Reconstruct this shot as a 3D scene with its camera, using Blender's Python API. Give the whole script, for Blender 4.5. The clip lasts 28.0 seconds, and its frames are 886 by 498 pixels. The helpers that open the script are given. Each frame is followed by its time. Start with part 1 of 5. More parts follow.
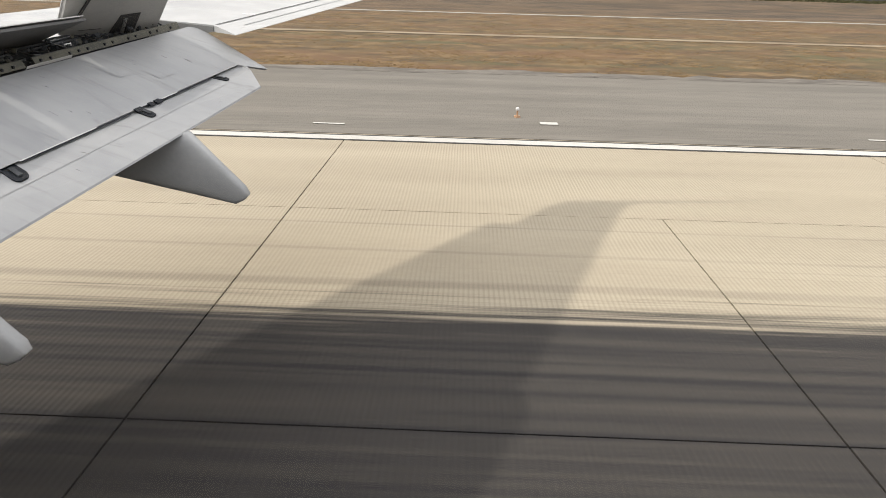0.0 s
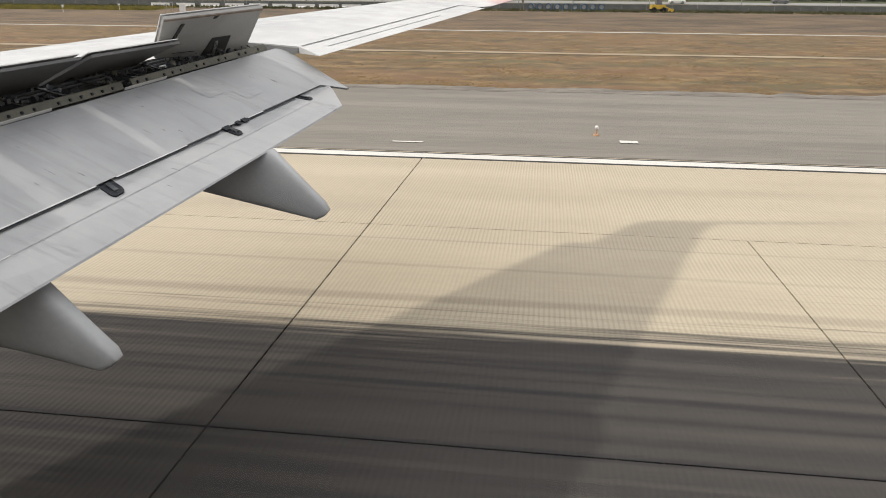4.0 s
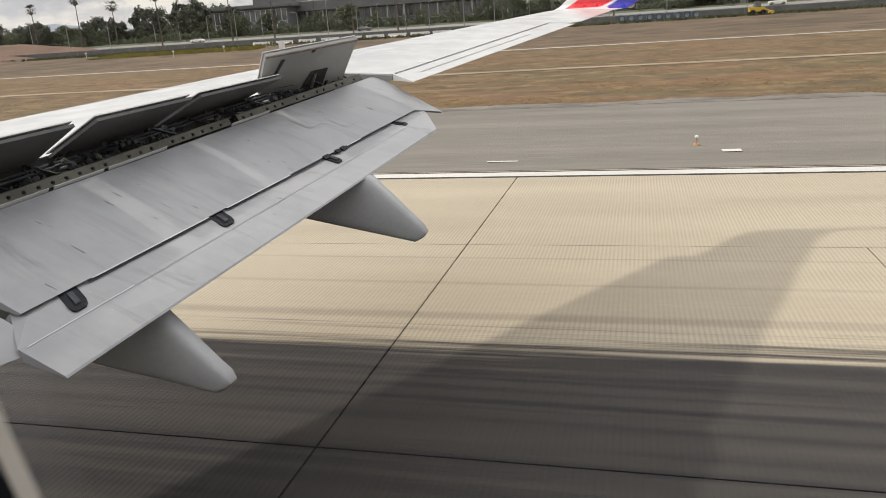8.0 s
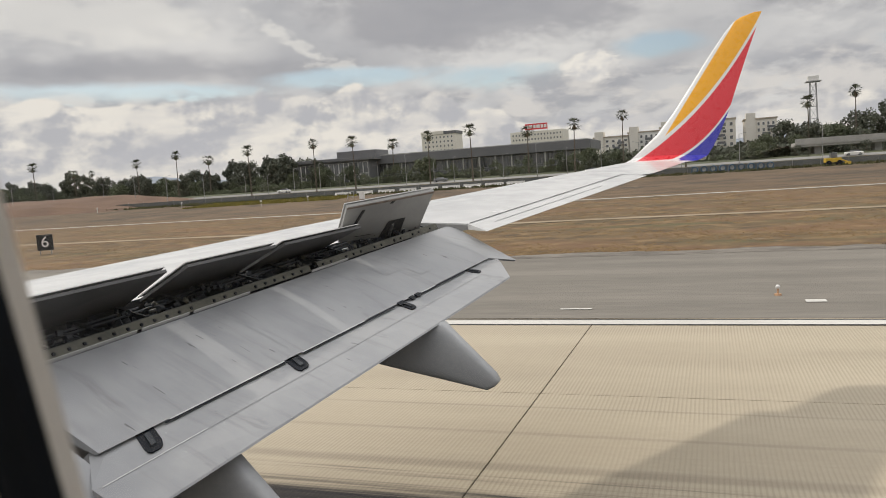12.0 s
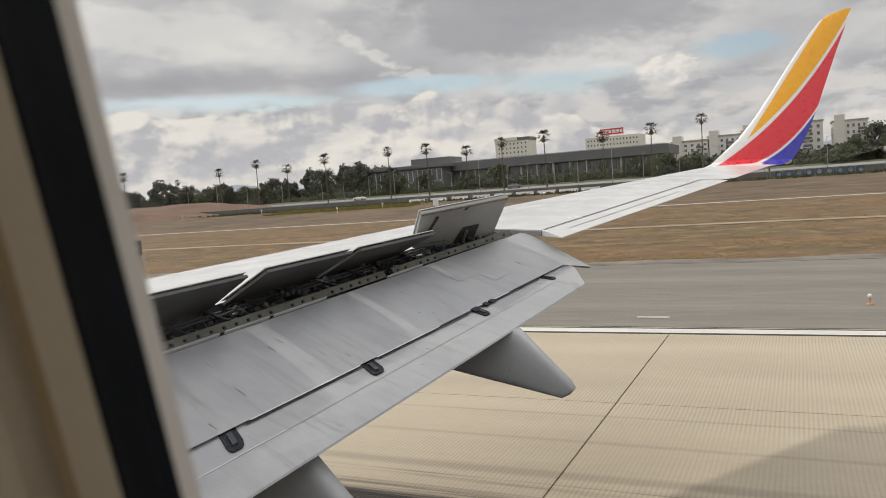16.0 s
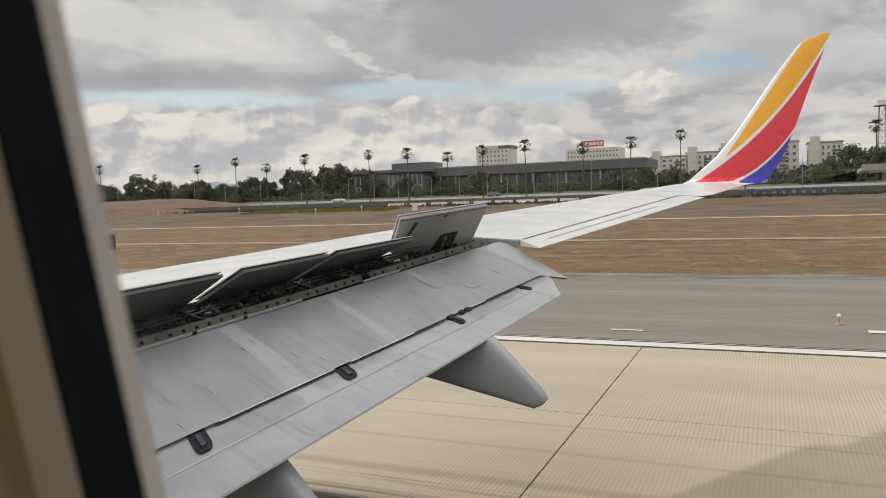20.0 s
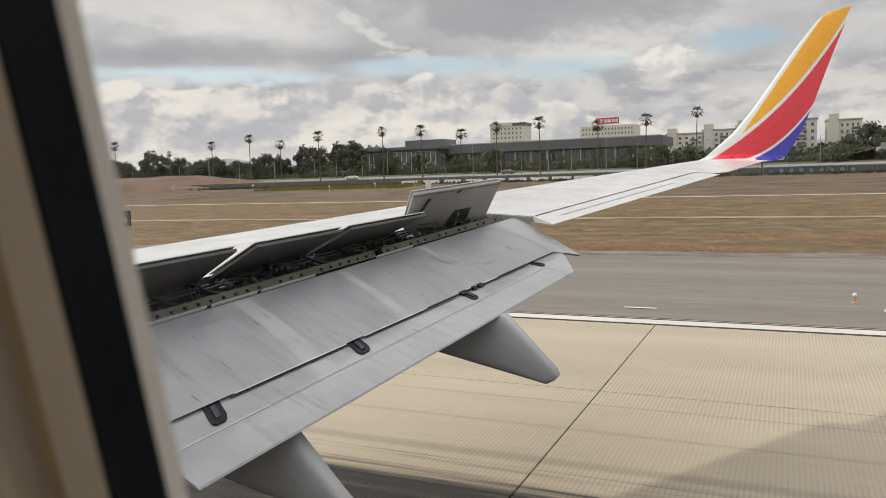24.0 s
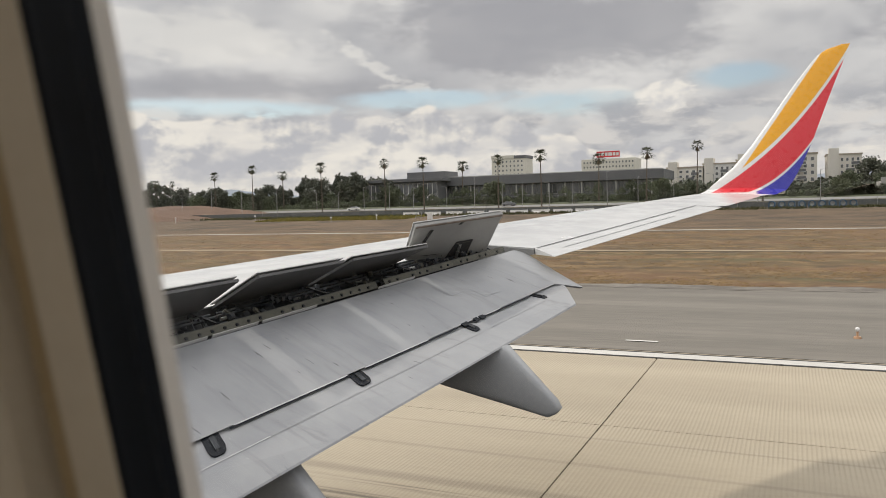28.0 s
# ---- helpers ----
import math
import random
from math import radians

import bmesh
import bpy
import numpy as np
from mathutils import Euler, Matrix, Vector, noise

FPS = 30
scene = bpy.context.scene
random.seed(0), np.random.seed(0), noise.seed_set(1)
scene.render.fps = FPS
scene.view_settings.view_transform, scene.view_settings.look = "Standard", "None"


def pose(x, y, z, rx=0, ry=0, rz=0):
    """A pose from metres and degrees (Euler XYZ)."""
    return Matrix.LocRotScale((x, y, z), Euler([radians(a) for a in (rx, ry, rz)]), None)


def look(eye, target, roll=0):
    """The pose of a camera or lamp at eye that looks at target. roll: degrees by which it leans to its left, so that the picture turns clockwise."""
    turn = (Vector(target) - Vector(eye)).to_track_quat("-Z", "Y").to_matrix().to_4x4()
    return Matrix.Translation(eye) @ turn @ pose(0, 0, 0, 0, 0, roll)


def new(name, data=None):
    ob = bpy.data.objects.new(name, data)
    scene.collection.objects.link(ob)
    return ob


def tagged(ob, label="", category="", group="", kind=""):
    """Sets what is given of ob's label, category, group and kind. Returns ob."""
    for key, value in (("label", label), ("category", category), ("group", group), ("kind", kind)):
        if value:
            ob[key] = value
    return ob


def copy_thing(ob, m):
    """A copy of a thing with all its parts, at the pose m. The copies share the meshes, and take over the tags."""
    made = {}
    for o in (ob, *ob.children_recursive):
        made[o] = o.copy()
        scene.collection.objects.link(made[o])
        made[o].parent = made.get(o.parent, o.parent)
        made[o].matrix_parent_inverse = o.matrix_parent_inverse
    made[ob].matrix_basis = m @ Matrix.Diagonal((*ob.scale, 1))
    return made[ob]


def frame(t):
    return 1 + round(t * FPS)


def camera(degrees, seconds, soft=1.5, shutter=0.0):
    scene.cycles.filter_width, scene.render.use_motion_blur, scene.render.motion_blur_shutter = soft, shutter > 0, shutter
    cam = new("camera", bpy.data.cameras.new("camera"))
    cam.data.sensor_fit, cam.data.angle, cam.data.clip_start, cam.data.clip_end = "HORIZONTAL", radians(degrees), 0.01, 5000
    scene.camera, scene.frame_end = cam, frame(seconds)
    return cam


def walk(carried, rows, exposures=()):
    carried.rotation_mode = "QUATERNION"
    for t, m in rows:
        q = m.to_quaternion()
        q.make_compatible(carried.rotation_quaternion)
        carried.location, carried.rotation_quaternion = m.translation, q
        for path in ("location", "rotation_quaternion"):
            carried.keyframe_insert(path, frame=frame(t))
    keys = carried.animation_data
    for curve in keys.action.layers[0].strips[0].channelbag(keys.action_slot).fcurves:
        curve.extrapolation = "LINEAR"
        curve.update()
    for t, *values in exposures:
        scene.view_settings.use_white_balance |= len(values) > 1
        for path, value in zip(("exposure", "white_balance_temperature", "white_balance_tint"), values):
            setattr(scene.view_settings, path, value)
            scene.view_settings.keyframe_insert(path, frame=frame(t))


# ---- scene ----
from functools import partial

# ---------- camera and its walk ----------
cam = camera(60.52, 28.0, soft=0.9)
cam.data.dof.use_dof, cam.data.dof.focus_distance, cam.data.dof.aperture_fstop = True, 11.0, 9.5


def seat(x, y, z, yaw, pitch, roll):
    """A handheld pose at the cabin window: yaw to the left of straight out, pitch up, roll to its left."""
    return pose(x, y, z, 90 + pitch, 0, yaw) @ pose(0, 0, 0, 0, 0, roll)


walk(cam, [
    (0.0, seat(0.0020, 0.0530, 4.101, 1.27, -19.39, 1.56)),
    (0.5, seat(0.0020, 0.0530, 4.101, 1.58, -18.93, 1.68)),
    (1.0, seat(0.0020, 0.0520, 4.100, 1.96, -19.10, 2.42)),
    (1.5, seat(0.0020, 0.0530, 4.100, 2.52, -19.35, 2.86)),
    (2.0, seat(0.0030, 0.0520, 4.100, 3.54, -19.71, 2.02)),
    (2.5, seat(0.0030, 0.0520, 4.099, 4.69, -19.05, 1.26)),
    (3.0, seat(0.0030, 0.0520, 4.098, 5.68, -18.54, 0.91)),
    (3.5, seat(0.0030, 0.0510, 4.098, 6.63, -18.05, 0.63)),
    (5.5, seat(0.0070, 0.0490, 4.094, 9.40, -18.53, -0.07)),
    (6.0, seat(0.0080, 0.0470, 4.091, 10.68, -17.61, -0.72)),
    (6.5, seat(0.0120, 0.0380, 4.090, 12.08, -17.17, -1.31)),
    (7.0, seat(0.0140, 0.0350, 4.090, 12.62, -16.79, -2.34)),
    (7.5, seat(0.0070, 0.0300, 4.089, 13.66, -16.42, -3.13)),
    (8.0, seat(0.0040, 0.0300, 4.091, 15.01, -16.37, -3.78)),
    (8.5, seat(0.0030, 0.0250, 4.087, 14.81, -15.82, -3.33)),
    (9.0, seat(0.0030, 0.0270, 4.087, 14.59, -15.55, -3.01)),
    (9.5, seat(0.0050, 0.0290, 4.086, 15.52, -15.07, -2.38)),
    (10.0, seat(0.0060, 0.0270, 4.081, 16.55, -13.24, -2.67)),
    (10.5, seat(0.0030, 0.0220, 4.089, 17.23, -10.16, -2.44)),
    (11.0, seat(0.0070, 0.0150, 4.096, 18.05, -6.35, -1.68)),
    (11.5, seat(0.0120, 0.0250, 4.104, 18.48, -4.54, -3.17)),
    (12.0, seat(0.0080, 0.0130, 4.107, 19.81, -5.07, -3.81)),
    (12.5, seat(-0.0006, 0.0167, 4.105, 21.59, -5.56, -4.34)),
    (14.5, seat(0.0093, 0.0043, 4.104, 23.76, -6.94, -3.95)),
    (15.0, seat(0.0054, 0.0047, 4.112, 23.87, -6.57, -3.90)),
    (15.5, seat(0.0031, 0.0056, 4.108, 24.56, -5.36, -3.90)),
    (16.0, seat(0.0045, 0.0060, 4.105, 25.31, -4.19, -4.15)),
    (16.5, seat(0.0019, 0.0082, 4.110, 25.85, -3.48, -4.08)),
    (17.0, seat(0.0012, 0.0092, 4.113, 26.18, -3.30, -4.27)),
    (17.5, seat(0.0008, 0.0102, 4.109, 26.20, -3.28, -3.88)),
    (18.0, seat(-0.0015, 0.0106, 4.107, 25.82, -3.52, -4.04)),
    (18.5, seat(0.0015, 0.0086, 4.109, 25.31, -3.38, -3.13)),
    (19.0, seat(0.0008, 0.0092, 4.109, 24.59, -3.74, -3.06)),
    (19.5, seat(-0.0002, 0.0096, 4.103, 23.73, -3.61, -2.10)),
    (20.0, seat(-0.0012, 0.0096, 4.115, 23.59, -3.86, -1.93)),
    (20.5, seat(-0.0008, 0.0104, 4.112, 23.91, -4.02, -2.21)),
    (21.0, seat(-0.0020, 0.0123, 4.116, 24.47, -4.15, -2.10)),
    (21.5, seat(0.0008, 0.0120, 4.115, 25.00, -4.18, -2.16)),
    (23.5, seat(0.0063, 0.0103, 4.092, 24.93, -5.41, -1.83)),
    (24.0, seat(0.0025, 0.0095, 4.099, 24.65, -5.52, -1.79)),
    (24.5, seat(0.0030, 0.0080, 4.100, 24.45, -5.74, -1.74)),
    (25.0, seat(0.0049, 0.0052, 4.101, 24.18, -5.94, -1.63)),
    (25.5, seat(0.0041, 0.0044, 4.097, 23.96, -6.04, -1.46)),
    (26.0, seat(0.0028, 0.0044, 4.099, 24.06, -6.12, -1.33)),
    (26.5, seat(0.0036, 0.0038, 4.097, 24.16, -5.72, -1.28)),
    (27.0, seat(0.0032, 0.0046, 4.095, 24.32, -4.74, -1.27)),
    (27.5, seat(-0.0003, 0.0052, 4.097, 24.47, -3.80, -1.22)),
    (28.0, seat(-0.0036, 0.0057, 4.098, 24.67, -3.13, -1.44)),
], exposures=[(0.0, 0.26), (6.0, 0.16), (8.0, 0.12), (10.0, 0.20), (11.0, -0.06), (15.0, -0.07), (21.0, -0.09), (24.0, -0.03), (28.0, -0.03)])

# ---------- world, sun ----------
EYE = 4.1            # height of the cabin window over the runway
SUN_TO = Vector((-0.86, 0.10, 1.0)).normalized()


class Nodes:
    """A small writer of node trees: sums and products of sockets."""

    def __init__(self, tree):
        self.tree = tree
        tree.nodes.clear()

    def node(self, kind):
        return self.tree.nodes.new(kind)

    def put(self, socket, value):
        if isinstance(value, bpy.types.NodeSocket):
            self.tree.links.new(value, socket)
        else:
            socket.default_value = value

    def math(self, op, a, b=0.0, c=0.0):
        n = self.node("ShaderNodeMath")
        n.operation = op
        for s, value in zip(n.inputs, (a, b, c)):
            self.put(s, value)
        return n.outputs[0]

    def add(self, a, b):
        return self.math("ADD", a, b)

    def mul(self, a, b):
        return self.math("MULTIPLY", a, b)

    def sub(self, a, b):
        return self.math("SUBTRACT", a, b)

    def step(self, value, low, high, out0=0.0, out1=1.0):
        n = self.node("ShaderNodeMapRange")
        n.interpolation_type = "SMOOTHSTEP"
        for key, v in (("Value", value), ("From Min", low), ("From Max", high), ("To Min", out0), ("To Max", out1)):
            self.put(n.inputs[key], v)
        return n.outputs[0]

    def position(self):
        return self.node("ShaderNodeNewGeometry").outputs["Position"]

    def split(self, vector):
        n = self.node("ShaderNodeSeparateXYZ")
        self.put(n.inputs[0], vector)
        return n.outputs

    def join(self, x, y, z):
        n = self.node("ShaderNodeCombineXYZ")
        for s, v in zip(n.inputs, (x, y, z)):
            self.put(s, v)
        return n.outputs[0]

    def scaled(self, vector, by):
        n = self.node("ShaderNodeVectorMath")
        n.operation = "MULTIPLY"
        self.put(n.inputs[0], vector)
        n.inputs[1].default_value = by
        return n.outputs[0]

    def noise(self, vector, scale, detail=4.0, rough=0.55, warp=0.0):
        n = self.node("ShaderNodeTexNoise")
        self.put(n.inputs["Vector"], vector)
        for key, v in (("Scale", scale), ("Detail", detail), ("Roughness", rough), ("Distortion", warp)):
            n.inputs[key].default_value = v
        return n.outputs["Fac"]

    def colour_noise(self, vector, scale):
        n = self.node("ShaderNodeTexNoise")
        self.put(n.inputs["Vector"], vector)
        n.inputs["Scale"].default_value, n.inputs["Detail"].default_value = scale, 3.0
        return n.outputs["Color"]

    def add_vector(self, a, b):
        n = self.node("ShaderNodeVectorMath")
        self.put(n.inputs[0], a)
        self.put(n.inputs[1], b)
        return n.outputs[0]

    def mix(self, fac, a, b):
        n = self.node("ShaderNodeMix")
        n.data_type = "RGBA"
        self.put(n.inputs["Factor"], fac)
        for s, v in ((n.inputs[6], a), (n.inputs[7], b)):
            self.put(s, (*v, 1.0) if isinstance(v, tuple) and len(v) == 3 else v)
        return n.outputs[2]


world = bpy.data.worlds.new("sky")
scene.world = world
world.use_nodes = True


def build_sky():
    w = Nodes(world.node_tree)
    sky = w.node("ShaderNodeTexSky")
    sky.sky_type, sky.sun_disc = "NISHITA", False
    sky.sun_elevation = math.asin(SUN_TO.z)
    sky.sun_rotation = math.atan2(SUN_TO.x, SUN_TO.y)
    blue = w.scaled(sky.outputs[0], (0.158, 0.148, 0.133))
    way = w.node("ShaderNodeTexCoord").outputs["Generated"]
    x, y, z = w.split(way)
    # degrees left of straight out, and degrees up
    az = w.mul(w.math("ARCTAN2", w.mul(x, -1.0), y), 57.2958)
    el = w.mul(w.math("ARCSINE", z), 57.2958)
    at = w.join(w.mul(az, 0.070), w.mul(el, 0.15), 0.0)
    fray = w.sub(w.noise(at, 1.5, 9.0, 0.60, 0.25), 0.5)
    curl = w.sub(w.noise(at, 5.5, 6.0, 0.62, 0.4), 0.5)

    def mass(a0, e0, ra, re, amp=1.1, fine=0.5, soft=0.30):
        """A cloud or a gap about a place in the sky, with a frayed outline."""
        u, v = w.mul(w.sub(az, a0), 1 / ra), w.mul(w.sub(el, e0), 1 / re)
        d = w.math("SQRT", w.add(w.mul(u, u), w.mul(v, v)))
        d = w.add(d, w.add(w.mul(fray, 2.6 * amp), w.mul(curl, 1.6 * fine)))
        return w.step(d, 1.0 + soft, 1.0 - soft)

    def slant(a0, e0, ra, re, slope):
        """A thin bright rift that climbs to one side."""
        u, lift = w.sub(az, a0), w.sub(el, e0)
        v = w.add(w.sub(lift, w.mul(u, slope)), w.add(w.mul(fray, 3.4), w.mul(curl, 2.4)))
        u, v = w.mul(u, 1 / ra), w.mul(v, 1 / re)
        d = w.add(w.math("SQRT", w.add(w.mul(u, u), w.mul(v, v))), w.mul(w.sub(w.noise(at, 9.0, 5.0, 0.6), 0.5), 4.5))
        return w.step(d, 1.7, 0.2)

    def most(*fields):
        total = fields[0]
        for f in fields[1:]:
            total = w.math("MAXIMUM", total, f)
        return total

    # high layer: a broad grey deck, lighter and darker by turns, open in a few rifts
    broad = w.noise(at, 1.1, 5.0, 0.46, 0.2)
    deck = w.mix(w.step(broad, 0.36, 0.66), (0.80, 0.785, 0.765), (0.55, 0.55, 0.565))
    deck = w.mix(w.mul(w.step(w.noise(at, 2.6, 6.0, 0.55, 0.2), 0.48, 0.66), 0.5), deck, (0.47, 0.475, 0.50))
    dark = most(mass(16.0, 12.6, 11.5, 3.3, 0.8), mass(38.0, 8.9, 12.0, 0.8, 1.2, 0.6, 0.8), mass(-14.0, 11.5, 9.0, 2.2))
    deck = w.mix(w.mul(dark, 0.72), deck, (0.385, 0.385, 0.415))
    bright = most(slant(28.9, 10.2, 3.2, 0.46, 0.62), slant(26.0, 8.55, 2.4, 0.50, 0.15), mass(12.5, 7.9, 1.8, 0.6, 0.8), mass(45.0, 12.5, 8.0, 1.6, 1.2))
    deck = w.mix(w.mul(bright, 0.55), deck, (0.95, 0.92, 0.86))
    rift = most(mass(41.5, 7.4, 8.5, 0.65, 1.0, 0.4, 0.5), mass(25.0, 8.0, 6.5, 0.65, 1.0, 0.4, 0.5), mass(16.5, 7.4, 4.5, 0.8, 1.1, 0.4, 0.6), mass(3.0, 8.6, 2.6, 0.7, 1.0, 0.4, 0.6), mass(-20.0, 7.6, 7.0, 0.8, 1.0))
    seen = w.mix(w.mul(rift, 0.80), deck, blue)
    # middle layer: flat-based bands lower down
    bands = w.noise(w.join(w.mul(az, 0.17), w.mul(el, 0.46), 2.0), 1.0, 7.0, 0.56, 0.2)
    band = w.mul(w.step(bands, 0.40, 0.52), w.step(w.add(el, w.mul(fray, 3.0)), 8.0, 6.4))
    tone = w.noise(w.join(w.mul(az, 0.24), w.mul(el, 0.50), 5.0), 1.0, 6.0, 0.56, 0.2)
    seen = w.mix(w.mul(band, 0.85), seen, w.mix(w.step(tone, 0.40, 0.60), (0.80, 0.765, 0.725), (0.455, 0.46, 0.49)))
    # low layer: heaps of cumulus along the horizon, lit from above and one side

    def heap(side):
        here = w.join(w.add(az, 0.55 * side), w.add(w.mul(el, 1.35), 1.2 * side), 0.0)
        ball = w.node("ShaderNodeTexVoronoi")
        ball.feature = "SMOOTH_F1"
        w.put(ball.inputs["Vector"], w.add_vector(here, w.scaled(w.colour_noise(here, 0.55), (1.3, 1.3, 0.0))))
        ball.inputs["Scale"].default_value, ball.inputs["Smoothness"].default_value = 0.30, 0.55
        puffs = w.sub(0.6, ball.outputs["Distance"])
        return w.add(w.add(w.mul(puffs, 0.62), w.mul(w.noise(here, 0.22, 4.0, 0.5), 0.9)), w.mul(w.noise(here, 1.1, 4.0, 0.55), 0.24))

    here, there = heap(0.0), heap(0.62)
    lit = w.step(w.sub(here, there), -0.16, 0.13)
    heap_lit = w.mix(lit, (0.56, 0.56, 0.585), (0.95, 0.90, 0.82))
    under = w.mul(w.step(w.noise(w.join(w.mul(az, 0.12), w.mul(el, 0.5), 9.0), 1.0, 5.0, 0.55), 0.44, 0.60), w.step(el, 5.6, 3.2, 0.25, 0.65))
    heap_lit = w.mix(under, heap_lit, (0.575, 0.575, 0.605))
    crest = w.noise(w.join(w.mul(az, 0.14), 0.0, 3.0), 1.0, 3.0)
    top = w.add(w.step(az, 12.0, 24.0, 4.3, 6.9), w.mul(w.sub(crest, 0.5), 2.6))
    low = w.step(w.sub(w.add(el, w.mul(w.sub(1.0, here), 1.9)), top), 0.75, 0.35)
    seen = w.mix(low, seen, heap_lit)
    puff = w.mul(mass(8.0, 7.8, 1.7, 0.95, 0.7, 1.3, 0.22), 0.95)
    seen = w.mix(puff, seen, w.mix(lit, (0.70, 0.69, 0.69), (1.0, 0.95, 0.87)))
    # pale haze at the horizon
    seen = w.mix(w.step(el, 3.4, -0.6, 0.0, 0.65), seen, (0.66, 0.645, 0.63))
    ground = w.mix(w.step(z, -0.02, 0.0), (0.16, 0.14, 0.10), seen)
    # an overcast sky is brighter overhead than low down
    dome = w.node("ShaderNodeVectorMath")
    dome.operation = "SCALE"
    w.put(dome.inputs[0], ground)
    w.put(dome.inputs["Scale"], w.step(z, 0.30, 0.90, 1.0, 2.3))
    ground = dome.outputs[0]
    back = w.node("ShaderNodeBackground")
    w.put(back.inputs[0], ground)
    back.inputs[1].default_value = SKY_POWER
    out = w.node("ShaderNodeOutputWorld")
    w.tree.links.new(back.outputs[0], out.inputs[0])


SKY_POWER = 0.89
build_sky()
sun = new("sun", bpy.data.lights.new("sun", "SUN"))
sun.data.energy, sun.data.angle, sun.data.color = 1.72, radians(2.0), (1.0, 0.93, 0.82)
sun.matrix_world = look((0, 0, 60), Vector((0, 0, 60)) - SUN_TO)

# ---------- materials ----------


def surface(name, dark, light, rough=0.6, metal=0.0, scale=3.0, bump=0.15, stretch=(1, 1, 1), fine=12.0, per=0.0, spec=0.5, grit=0.35):
    """A plain worn surface: two scales of mottling between two colours, relief, and a shift from piece to piece."""
    m = bpy.data.materials.new(name)
    m.use_nodes = True
    w = Nodes(m.node_tree)
    at = w.scaled(w.position(), stretch)
    coarse, grain = w.noise(at, scale, 5.0), w.noise(at, scale * fine, 3.0)
    f = w.add(w.mul(w.step(coarse, 0.3, 0.7), 1 - grit), w.mul(w.step(grain, 0.3, 0.7), grit))
    if per:
        f = w.add(f, w.mul(w.sub(w.node("ShaderNodeObjectInfo").outputs["Random"], 0.5), per))
    shader = w.node("ShaderNodeBsdfPrincipled")
    w.put(shader.inputs["Base Color"], w.mix(f, dark, light))
    w.put(shader.inputs["Roughness"], w.step(grain, 0.2, 0.8, max(rough - 0.08, 0.02), min(rough + 0.08, 1.0)))
    shader.inputs["Metallic"].default_value = metal
    shader.inputs["Specular IOR Level"].default_value = spec
    if bump:
        b = w.node("ShaderNodeBump")
        b.inputs["Strength"].default_value, b.inputs["Distance"].default_value = bump, 0.02
        w.put(b.inputs["Height"], grain)
        w.put(shader.inputs["Normal"], b.outputs[0])
    out = w.node("ShaderNodeOutputMaterial")
    w.tree.links.new(shader.outputs[0], out.inputs[0])
    return m, w, shader


def base(shader):
    return shader.inputs["Base Color"].links[0].from_socket


